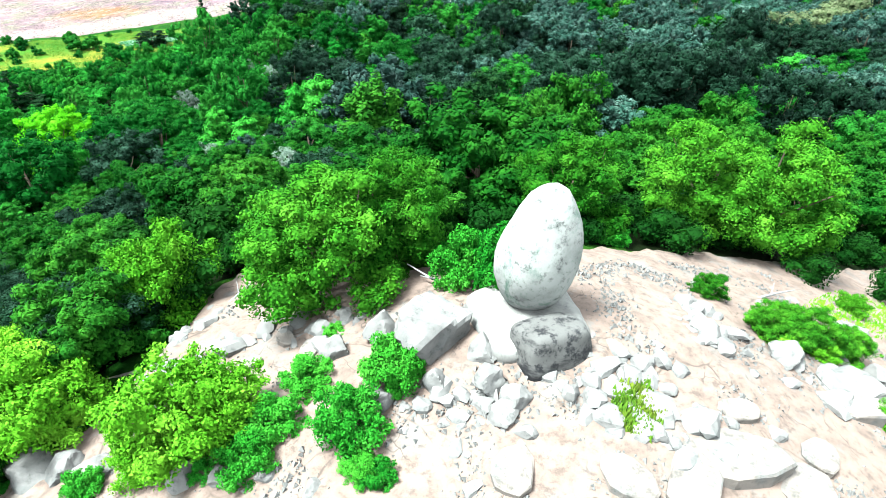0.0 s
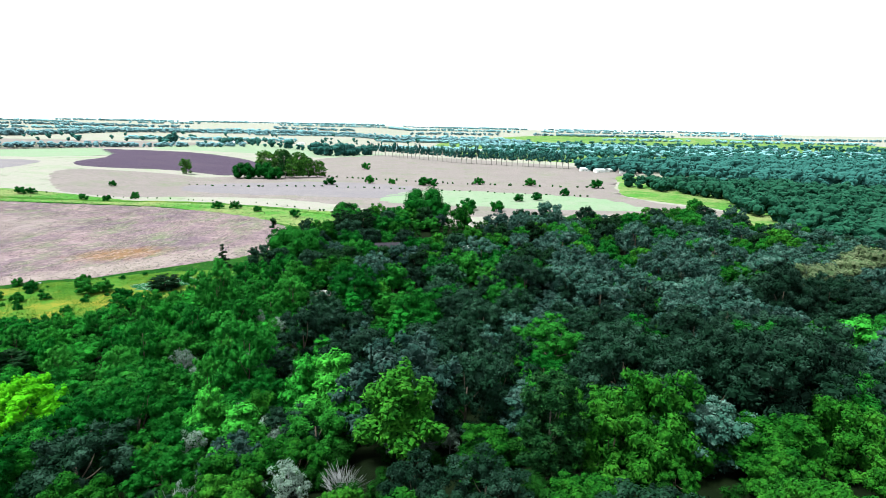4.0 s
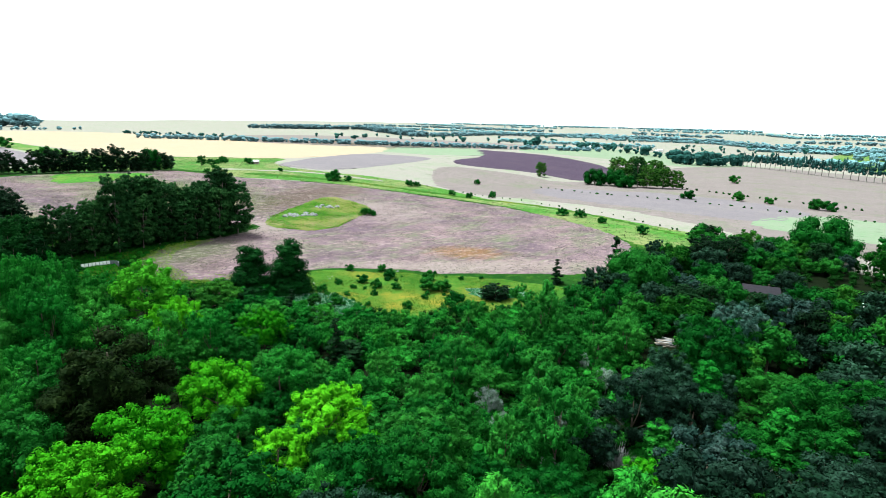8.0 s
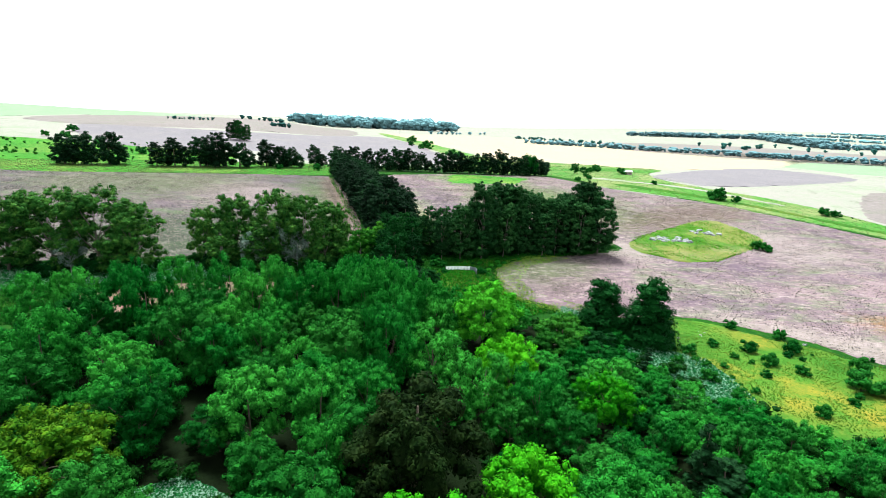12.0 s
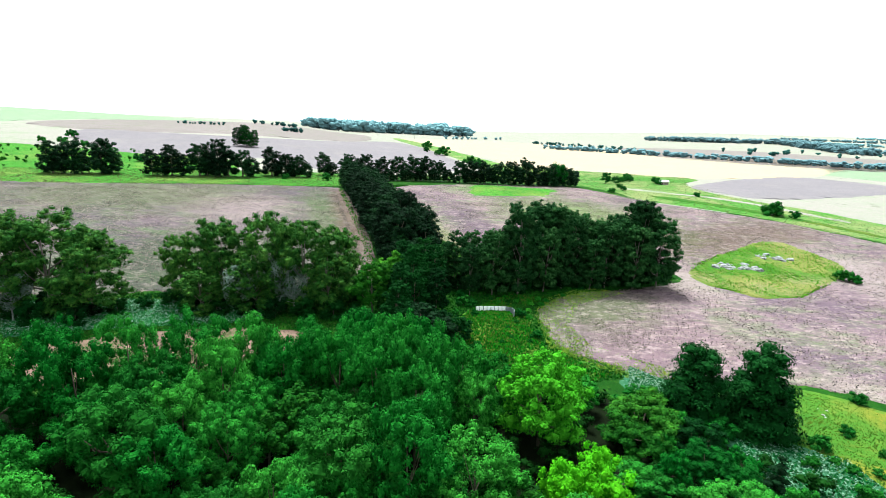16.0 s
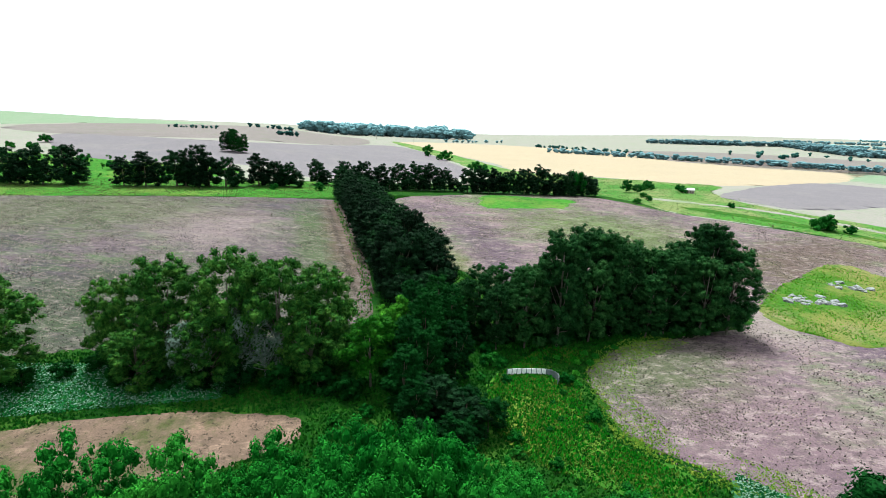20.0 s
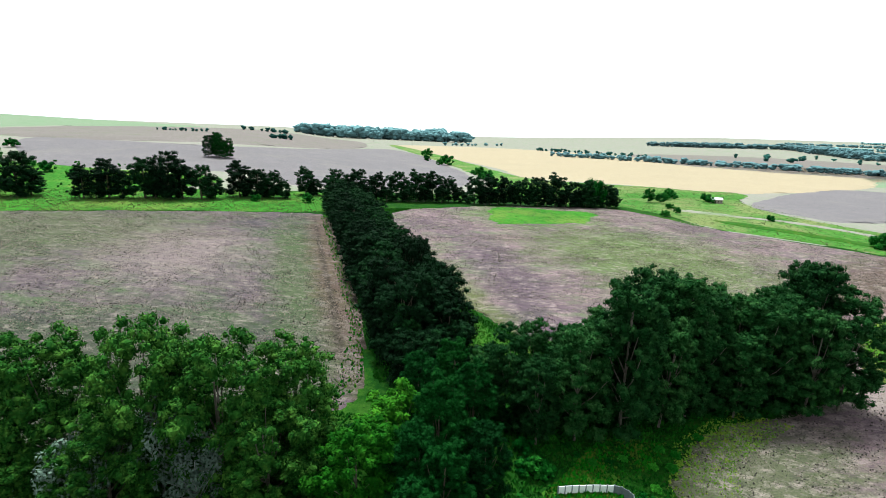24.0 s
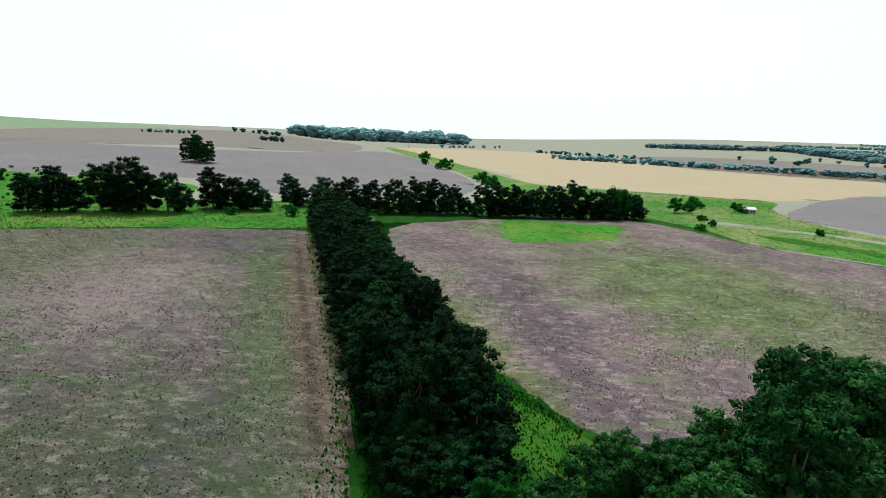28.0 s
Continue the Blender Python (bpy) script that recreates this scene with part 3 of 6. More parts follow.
field("grey_field", [(-230, 470), (-60, 430), (-30, 520), (-120, 560), (-230, 540)], GREY, 8.0, 0.6, "greyish worked strip in the pasture", rough=4)
field("far_pasture", [(250, 1000), (60, 1230), (-40, 1500), (20, 2300), (700, 3000), (1900, 2600), (1900, 900), (900, 620), (500, 1000)], BELT, 30.0, 0.5, "green far pasture between the woods", rough=8)
field("green_slope", [(-512, -200), (-516, -20), (-540, 30), (-575, 30), (-600, -60), (-640, -200)], BRIGHT, 8.0, 0.3, "green scrubby slope behind the pine row", "grass", rough=3)

# ---- trees ----


def ico(level):
    bm = bmesh.new()
    bmesh.ops.create_icosphere(bm, subdivisions=level, radius=1)
    bm.verts.ensure_lookup_table()
    v = np.array([x.co[:] for x in bm.verts])
    f = np.array([[x.index for x in y.verts] for y in bm.faces])
    bm.free()
    return v, f


ICO = {k: ico(k) for k in (1, 2, 3, 4)}


def unit(a):
    return a / np.maximum(np.linalg.norm(a, axis=1, keepdims=True), 1e-9)


def crown_data(lobes, leaves, size, rng, upright=0.0, flat=0.3, core=0.7, kite=False, level=2, shell=0.34, loose=0.24):
    """Leaf sprays laid over a number of rounded lobes (x, y, z, rx, ry, rz), with a leafy heart in each."""
    V, F, n = [], [], 0
    iv, jf = ICO[level]
    L = np.array(lobes, float)
    for lobe in L:
        w = 1 + 0.13 * rng.standard_normal(len(iv)).clip(-1.5, 1.5)
        V.append(lobe[:3] + iv * lobe[3:] * core * w[:, None])
        F.extend((jf + n).tolist())
        n += len(iv)
    area = (L[:, 3] * L[:, 4] * L[:, 5]) ** (2 / 3)
    tries = leaves * 2
    which = rng.choice(len(L), tries, p=area / area.sum())
    d = unit(rng.standard_normal((tries, 3)))
    d[:, 2] += 0.2
    d = unit(d)
    c = L[which, :3] + d * L[which, 3:] * (0.74 + shell * rng.random((tries, 1)) ** 0.8)
    buried = np.zeros(tries, bool)
    for k, lobe in enumerate(L):
        buried |= (which != k) & ((((c - lobe[:3]) / lobe[3:]) ** 2).sum(1) < 0.5)
    keep = np.flatnonzero(~buried & (d[:, 2] > -0.75))[:leaves]
    d, c = d[keep], c[keep]
    m = len(keep)
    nrm = unit(d + np.array([0, 0, flat]) + loose * rng.standard_normal((m, 3)))
    side = rng.standard_normal((m, 3))
    side[:, 2] += upright * 2
    a = unit(side - (side * nrm).sum(1, keepdims=True) * nrm)
    b = np.cross(nrm, a)
    s = size * (0.55 + 0.9 * rng.random((m, 1)))
    if kite:
        P = np.stack([c - a * s * 0.5, c + b * s * 0.3, c + a * s * 0.6, c - b * s * 0.3], 1)
    else:
        lift = nrm * s * 0.25
        P = np.stack([c - a * s * 0.5, c + b * s * 0.42 - lift * 0.4, c + a * s * 0.75 + lift, c - b * s * 0.42 - lift * 0.4], 1)
    V.append(P.reshape(-1, 3))
    F.extend((np.arange(m * 4).reshape(-1, 4) + n).tolist())
    return np.concatenate(V), F


def crown_mesh(name, mat, lobes, leaves, size, seed, **more):
    V, F = crown_data(lobes, leaves, size, np.random.default_rng(seed), **more)
    return mesh_of(name, V, F, [mat])


def tube(V, F, pts, radii, sides=6):
    n0 = len(V)
    for i, (p, r) in enumerate(zip(pts, radii)):
        q = Vector(pts[min(i + 1, len(pts) - 1)]) - Vector(pts[max(i - 1, 0)])
        t = q.to_track_quat("Z", "Y")
        for k in range(sides):
            a = 2 * math.pi * k / sides
            V.append(tuple(Vector(p) + t @ Vector((math.cos(a) * r, math.sin(a) * r, 0))))
    for i in range(len(pts) - 1):
        for k in range(sides):
            k2 = (k + 1) % sides
            F.append((n0 + i * sides + k, n0 + i * sides + k2, n0 + (i + 1) * sides + k2, n0 + (i + 1) * sides + k))
    F.append(tuple(n0 + (len(pts) - 1) * sides + k for k in range(sides)))


def trunk_mesh(name, mat, tall, thick, lobes, limbs, seed):
    rng = random.Random(seed)
    V, F = [], []
    lean = Vector((rng.uniform(-0.06, 0.06), rng.uniform(-0.06, 0.06), 0)) * tall
    stem = [(0, 0, -1.0), (0, 0, 0.3), tuple(lean * 0.4 + Vector((0, 0, tall * 0.4))), tuple(lean + Vector((0, 0, tall)))]
    tube(V, F, stem, [thick * 1.3, thick, thick * 0.75, thick * 0.3], 7)
    for lobe in rng.sample(lobes, min(limbs, len(lobes))):
        h = min(lobe[2] * 0.6, tall * rng.uniform(0.3, 0.75))
        a = lean * (h / tall) + Vector((0, 0, h))
        b = Vector(lobe[:3])
        m = (a + b) / 2 + Vector((rng.uniform(-.3, .3), rng.uniform(-.3, .3), -0.08 * (b - a).length))
        tube(V, F, [tuple(a), tuple(m), tuple(b)], [thick * 0.45, thick * 0.32, thick * 0.14], 5)
    return mesh_of(name, V, F, [mat], True)


def lobes_round(rng, wide, tall, base, count, puff, squash=0.8, peak=0.42, heart=0.27):
    """Lobes over a rounded crown: a middle one and others about it."""
    out = [(0, 0, base + (tall - base) * 0.45, wide * heart, wide * heart, (tall - base) * heart * 1.15)]
    for i in range(count):
        a = i * 2.4 + rng.uniform(-0.5, 0.5)
        u = (i + 0.5) / count
        e = (u - peak) / (1.05 - peak if u > peak else peak + 0.25)
        r = wide * 0.5 * math.sqrt(max(0.02, 1 - e * e)) * rng.uniform(0.5, 0.92)
        z = base + (tall - base) * (0.1 + 0.76 * u) + rng.uniform(-0.05, 0.05) * tall
        s = wide * puff * rng.uniform(0.65, 1.35)
        out.append((math.cos(a) * r, math.sin(a) * r, z, s * rng.uniform(0.85, 1.2), s * rng.uniform(0.85, 1.2), s * squash))
    return out


def lobes_upright(rng, wide, tall, base, count, thin=1.0):
    """Narrow upright plumes side by side, as in poplars and gums."""
    out = []
    for i in range(count):
        a, r = i * 2.4 + rng.uniform(-0.3, 0.3), wide * 0.42 * math.sqrt((i + 0.3) / count)
        s = wide * rng.uniform(0.09, 0.15) * thin
        top = tall * (1 - 0.3 * (r / (wide * 0.42)) ** 2) * rng.uniform(0.8, 1.0)
        h = (top - base) * rng.uniform(0.22, 0.34)
        out.append((math.cos(a) * r, math.sin(a) * r, top - h, s, s, h))
        out.append((math.cos(a + 0.5) * r * 1.1, math.sin(a + 0.5) * r * 1.1, base + (top - base) * rng.uniform(0.2, 0.45), s * 1.3, s * 1.3, s * 1.8))
    return out


def lobes_boughs(rng, wide, tall, base, boughs, per, spread=0.17, puff=0.062, squash=0.8, peak=0.5):
    """Leafy boughs over a rounded crown, each one a bunch of small tufts, with hollows between."""
    out, h = [], tall - base
    for i in range(boughs):
        a, u = i * 2.4 + rng.uniform(-0.4, 0.4), (i + 0.5) / boughs
        e = (u - peak) / (1.04 - peak if u > peak else peak + 0.3)
        r = wide * 0.5 * math.sqrt(max(0.03, 1 - e * e)) * rng.uniform(0.45, 0.82)
        x, y, z = math.cos(a) * r, math.sin(a) * r, base + h * (0.1 + 0.76 * u) + rng.uniform(-0.05, 0.05) * h
        R = wide * spread * rng.uniform(0.75, 1.25)
        out.append((x, y, z - R * 0.15, R * 0.72, R * 0.72, R * 0.55))
        for k in range(per):
            b, up_ = k * 2.4 + rng.uniform(-0.6, 0.6), rng.uniform(-0.25, 1.0)
            q = math.sqrt(max(0.0, 1 - up_ * up_)) * R * rng.uniform(0.7, 1.05)
            t = wide * puff * rng.uniform(0.65, 1.35)
            out.append((x + math.cos(b) * q, y + math.sin(b) * q, z + up_ * R * 0.75, t * rng.uniform(0.85, 1.2), t * rng.uniform(0.85, 1.2), t * squash))
    return out


def lobes_tiers(rng, wide, tall, base, tiers, per=5, taper=0.75):
    """Flat spreading tiers, as in pines and cedars."""
    out = []
    for k in range(tiers):
        u = k / max(1, tiers - 1)
        r = wide * 0.5 * (1 - taper * u) * rng.uniform(0.85, 1.1)
        z = base + (tall - base) * u * 0.95
        m = max(2, int(per * (1 - 0.5 * u)))
        for i in range(m):
            a = 2 * math.pi * (i + rng.random() * 0.6) / m + k
            s = wide * 0.15 * (1 - 0.35 * u) * rng.uniform(0.75, 1.3)
            out.append((math.cos(a) * r * 0.72, math.sin(a) * r * 0.72, z + rng.uniform(-0.6, 0.6), s * 1.3, s * 1.3, s * 0.6))
        out.append((0, 0, z, r * 0.5, r * 0.5, wide * 0.12))
    return out


def lobes_fronds(rng, wide, tall):
    """Drooping fronds in a star, tier over tier."""
    out = [(0, 0, tall * 0.45, wide * 0.07, wide * 0.07, tall * 0.42)]
    for k in range(5):
        n, reach = 11 - k, wide * 0.5 * (1 - 0.15 * k)
        for i in range(n):
            a = 2 * math.pi * (i + 0.5 * (k % 2)) / n + rng.uniform(-0.1, 0.1)
            for m in range(5):
                q = (m + 0.7) / 5
                r = reach * q
                out.append((math.cos(a) * r, math.sin(a) * r, tall * (0.42 + 0.13 * k) + tall * 0.1 * q - tall * 0.2 * q * q, 0.55, 0.55, 0.38))
    return out


KINDS = {}


def hash_of(s):
    return sum((i + 1) * ord(ch) for i, ch in enumerate(s))


def kind(key, name, label, leafm, bark, variants, maker, tall, thick, leaves, size, limbs=4, **more):
    made = []
    for i in range(variants):
        seed = hash_of(key) + i * 17
        lob = maker(random.Random(seed))
        made.append((trunk_mesh("trunk", bark, tall, thick, lob, limbs, seed), crown_mesh("crown", LEAF[leafm], lob, leaves, size, seed, **more)))
    KINDS[key] = (name, label, made)


def plant(key, x, y, scale=1.0, label="", group="", stretch=1.0, sink=0.1):
    name, text, made = KINDS[key]
    i = random.randrange(len(made))
    ob = new(name)
    ob.matrix_basis = pose(x, y, up(x, y) - sink, 0, 0, random.uniform(0, 360)) @ Matrix.Diagonal((scale, scale, scale * stretch, 1))
    for part_name, me in zip(("trunk", "crown"), made[i]):
        new(part_name, me).parent = ob
    return tagged(ob, label or text, "bush" if "bush" in name else "tree", group)


kind("broad", "broadleaf_tree", "mid-green round-crowned broadleaf tree in the wood", "broad", BARK, 4, lambda r: lobes_boughs(r, 13.5, 11, 1.2, 13, 7), 7, 0.3, 7000, 0.27, level=1)
kind("shady", "broadleaf_tree", "dark green airy broadleaf tree", "shady", BARK, 3, lambda r: lobes_boughs(r, 13, 11, 0.6, 13, 7), 7, 0.25, 7000, 0.27, 8, level=1)
# leaf colour darkened to give the shade at the eucalyptus foot
kind("darkbush", "bush", "dense bush coloured dark for shade below eucalyptus", "shady", BARK, 3, lambda r: lobes_boughs(r, 6.5, 5, 0.0, 9, 6, 0.19, 0.075), 2.5, 0.1, 3000, 0.26, level=1)
kind("sapling", "young_poplar_tree", "slim bright green young poplar in a dense stand", "sapling", BARK, 4, lambda r: lobes_boughs(r, 8, 10, 0.4, 13, 7, 0.16, 0.06, 1.5), 7, 0.12, 5200, 0.22, upright=0.7, flat=0.35, level=1)
kind("lime", "ash_tree", "bright lime-green leafy tree in the wood", "lime", BARK, 3, lambda r: lobes_boughs(r, 14, 11, 1.2, 17, 9, 0.155, 0.048, 1.2), 7, 0.3, 8000, 0.26, upright=0.4, level=1)
kind("olive", "hillside_tree", "olive-green dense low tree on the hillside", "olive", BARK, 4, lambda r: lobes_boughs(r, 10.5, 7, 0.6, 11, 7, 0.18, 0.066), 4, 0.2, 6000, 0.26, level=1)
kind("grey", "acacia_tree", "grey-green feathery acacia with an airy crown", "grey", BARK, 4, lambda r: lobes_boughs(r, 12.5, 11, 1.2, 13, 7, 0.16, 0.06, 0.9), 7, 0.25, 6500, 0.26, level=1, loose=0.35)
kind("bluegrey", "acacia_tree", "blue-grey billowing acacia with a silvery crown", "haze", BARK, 3, lambda r: lobes_boughs(r, 12.5, 12, 1.2, 14, 8, 0.16, 0.056, 0.9), 8, 0.25, 4500, 0.34, level=1, loose=0.35)
kind("poplar", "poplar_tree", "fresh green poplar with upright feathery shoots", "poplar", BARK, 4, lambda r: lobes_boughs(r, 11.5, 12.5, 0.8, 17, 8, 0.15, 0.052, 1.35), 9, 0.2, 9000, 0.23, upright=0.5, core=0.6, flat=0.35, level=1, shell=0.36)
kind("pine", "pine_tree", "dark green spreading pine", "dark", BARK, 4, lambda r: lobes_boughs(r, 15, 17, 0.3, 22, 6, 0.17, 0.062, 0.6) + [(math.cos(a) * 4.2, math.sin(a) * 4.2, 2.6, 2.6, 2.6, 2.2) for a in (0, 1.1, 2.2, 3.3, 4.4, 5.5)], 13, 0.4, 6500, 0.42, flat=0.4, level=1, loose=0.3)
kind("rowpine", "pine_tree", "dark green umbrella pine with a short bare trunk", "dark", BARK, 4, lambda r: lobes_boughs(r, 15, 17, 0.2, 20, 6, 0.18, 0.066, 0.6, 0.36), 13, 0.5, 5500, 0.45, 5, flat=0.4, level=1, loose=0.3)
kind("tallpine", "pine_tree", "dark green layered pine standing above the wood", "poplar", BARK, 2, lambda r: lobes_tiers(r, 13, 13, 2, 6, 7, 0.7), 11, 0.35, 4000, 0.45, flat=0.5)
kind("cypress", "cypress_tree", "dark green cypress with layered boughs", "shady", BARK, 2, lambda r: lobes_tiers(r, 13, 13, 1, 9, 9, 0.6), 11, 0.3, 8000, 0.36, flat=0.4, level=1)
kind("spire", "cypress_tree", "dark narrow pointed cypress", "dark", BARK, 2, lambda r: lobes_tiers(r, 5, 11, 0.5, 7, 4, 0.85), 10, 0.2, 1500, 0.4, upright=0.5)
kind("cedar", "cedar_tree", "brownish dark cedar with drooping tiers", "brown", BARK, 1, lambda r: lobes_round(r, 18, 15, 1, 60, 0.08, 0.7, 0.45), 12, 0.4, 7500, 0.42)
kind("frond", "araucaria_tree", "dark green conifer with drooping star-shaped fronds", "broad", BARK, 1, lambda r: lobes_fronds(r, 16, 14), 12, 0.3, 6000, 0.4)
kind("willow", "willow_tree", "rounded green weeping willow", "broad", BARK, 2, lambda r: lobes_round(r, 20, 13, 1, 30, 0.12, 1.1), 8, 0.4, 4500, 0.5, upright=-0.9, flat=0.1)
kind("gum", "eucalyptus_tree", "tall dark eucalyptus with pale trunk and ragged crown", "gum", PALE_BARK, 4, lambda r: lobes_boughs(r, 15, 30, 0.3, 54, 5, 0.125, 0.05, 1.0), 22, 0.35, 14000, 0.36, 9, upright=0.3, flat=0.3, level=1, shell=0.4, loose=0.32)
# gum crown again, with shade put into its leaf and bark colours
kind("darkgum", "eucalyptus_tree", "eucalyptus with leaf and bark coloured dark for shade", "shady", BARK, 2, lambda r: lobes_boughs(r, 15, 30, 0.3, 54, 5, 0.125, 0.05, 1.0), 22, 0.35, 14000, 0.36, 9, upright=0.3, flat=0.3, level=1, shell=0.4, loose=0.32)
kind("gumround", "eucalyptus_tree", "broad spreading eucalyptus with bare pale limbs showing", "gumtop", PALE_BARK, 4, lambda r: lobes_boughs(r, 20, 25, 0.6, 24, 11, 0.16, 0.047, 0.8, 0.5), 17, 0.45, 15000, 0.37, 16, level=1, shell=0.42, loose=0.34)
kind("yellowgum", "eucalyptus_tree", "yellowish green young eucalyptus with slim stems", "olive", PALE_BARK, 2, lambda r: lobes_upright(r, 9, 20, 6, 9), 15, 0.25, 3000, 0.5, 7, upright=0.2)
kind("young", "eucalyptus_tree", "bright yellow-green round young eucalyptus", "hill", PALE_BARK, 2, lambda r: lobes_boughs(r, 11, 15, 3.0, 13, 7, 0.18, 0.066), 10, 0.25, 5200, 0.36, 8, level=1)
kind("golden", "broadleaf_tree", "wide olive-yellow billowing broadleaf tree", "golden", BARK, 1, lambda r: lobes_boughs(r, 22, 12, 0.5, 26, 8, 0.13, 0.045), 8, 0.4, 12000, 0.34, 8, level=1)
kind("spring", "broadleaf_tree", "fresh bright green rounded broadleaf tree", "spring", BARK, 1, lambda r: lobes_boughs(r, 14, 12, 1.5, 14, 8, 0.17, 0.058), 8, 0.3, 8000, 0.32, level=1)
kind("cream", "flowering_tree", "pale cream flowering broadleaf tree", "cream", BARK, 2, lambda r: lobes_round(r, 15, 12, 2, 24, 0.12), 7, 0.3, 2600, 0.55)
kind("bush", "bush", "rounded dark green bush in the open", "broad", BARK, 3, lambda r: lobes_round(r, 4, 3, 0.1, 10, 0.16), 1.5, 0.08, 700, 0.32, 2)
kind("scrub", "bush", "bright yellow-green leafy bush among rocks", "scrub", BARK, 3, lambda r: lobes_boughs(r, 4.2, 3, 0.0, 13, 6, 0.18, 0.065), 1.6, 0.07, 13000, 0.115, 4, kite=True, loose=0.7, shell=0.6, core=0.55)
kind("herb", "bush", "fresh emerald-green leafy plant between boulders", "herb", BARK, 3, lambda r: lobes_boughs(r, 3.2, 1.9, 0.0, 10, 5, 0.19, 0.075, 1.1), 1.2, 0.05, 9500, 0.12, 4, kite=True, upright=0.7, loose=0.7, shell=0.65, core=0.5)
kind("hilltree", "broadleaf_tree", "bright green dense small tree beside the rocky hilltop", "hill", BARK, 3, lambda r: lobes_boughs(r, 8.4, 7, 0.2, 16, 8, 0.165, 0.06), 4, 0.2, 32000, 0.15, 6, kite=True, loose=0.5, shell=0.5, core=0.6)
kind("airy", "acacia_tree", "grey-green airy small tree with bare stems", "grey", BARK, 2, lambda r: lobes_round(r, 7, 5, 1.4, 26, 0.085), 3.5, 0.1, 9000, 0.13, 14, kite=True, core=0.35)
kind("silver", "acacia_tree", "silvery grey airy bush with half-bare twigs", "silver", DEAD, 2, lambda r: lobes_round(r, 6, 8, 2, 22, 0.09, 1.0), 6, 0.12, 2200, 0.2, 18, core=0.25, shell=0.5)
# leaves take the haze-tinted mid colour
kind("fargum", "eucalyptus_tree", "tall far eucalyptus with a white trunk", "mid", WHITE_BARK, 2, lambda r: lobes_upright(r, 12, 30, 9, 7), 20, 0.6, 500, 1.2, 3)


kind("near_olive", "hillside_tree", "olive-green dense low tree on the hillside", "olive", BARK, 3, lambda r: lobes_boughs(r, 9.5, 7, 0.4, 13, 8, 0.17, 0.06, 0.75), 4, 0.2, 9000, 0.23, 6)
kind("near_broad", "hillside_tree", "mid-green round-crowned tree on the hillside", "olive", BARK, 2, lambda r: lobes_boughs(r, 10.5, 8, 0.6, 14, 8, 0.17, 0.058, 0.85), 5, 0.2, 9500, 0.25, 6)
kind("near_grey", "acacia_tree", "grey-green feathery acacia on the hillside", "grey", BARK, 2, lambda r: lobes_boughs(r, 9.5, 8, 0.8, 14, 8, 0.16, 0.055, 0.9), 5, 0.18, 9000, 0.22, 10, core=0.5)
for far_key in ("broad", "olive", "grey", "pine", "poplar"):
    far_name, far_text, _ = KINDS[far_key]
    kind("far_" + far_key, far_name, far_text, {"pine": "dark"}.get(far_key, far_key), BARK, 2, lambda r: lobes_round(r, 12, 11, 1.5, 16, 0.14), 7, 0.3, 1300, 0.7, 3, level=1)


def twigs_mesh(seed):
    """A dead bush: bare forked stems fanning out."""
    rng = random.Random(seed)
    V, F = [], []
    for i in range(40):
        a, e = rng.uniform(0, 6.28), rng.uniform(0.5, 1.4)
        d = Vector((math.cos(a) * math.cos(e), math.sin(a) * math.cos(e), math.sin(e)))
        n = rng.uniform(2.2, 4.0)
        m = d * n * 0.5 + Vector((rng.uniform(-.3, .3), rng.uniform(-.3, .3), 0.2))
        tube(V, F, [(0, 0, -0.2), tuple(m), tuple(d * n)], [0.045, 0.03, 0.01], 3)
        for k in range(3):
            q = d * n + Vector((rng.uniform(-1, 1), rng.uniform(-1, 1), rng.uniform(0, 0.9)))
            tube(V, F, [tuple(m), tuple(q)], [0.03, 0.012], 3)
    return mesh_of("dead_bush", V, F, [DEAD])


TWIGS = [twigs_mesh(k) for k in (3, 8)]


def dead_bush(x, y, scale, lift=0.0):
    ob = new("dead_bush", random.choice(TWIGS))
    ob.matrix_basis = pose(x, y, up(x, y) + lift, 0, 0, random.uniform(0, 360)) @ Matrix.Diagonal((scale, scale, scale, 1))
    return tagged(ob, "silvery grey leafless dead bush in the wood", "bush")


def inside(poly, x, y):
    return float(distance_in(poly, np.array([[x, y]], float))[0][0]) < 0


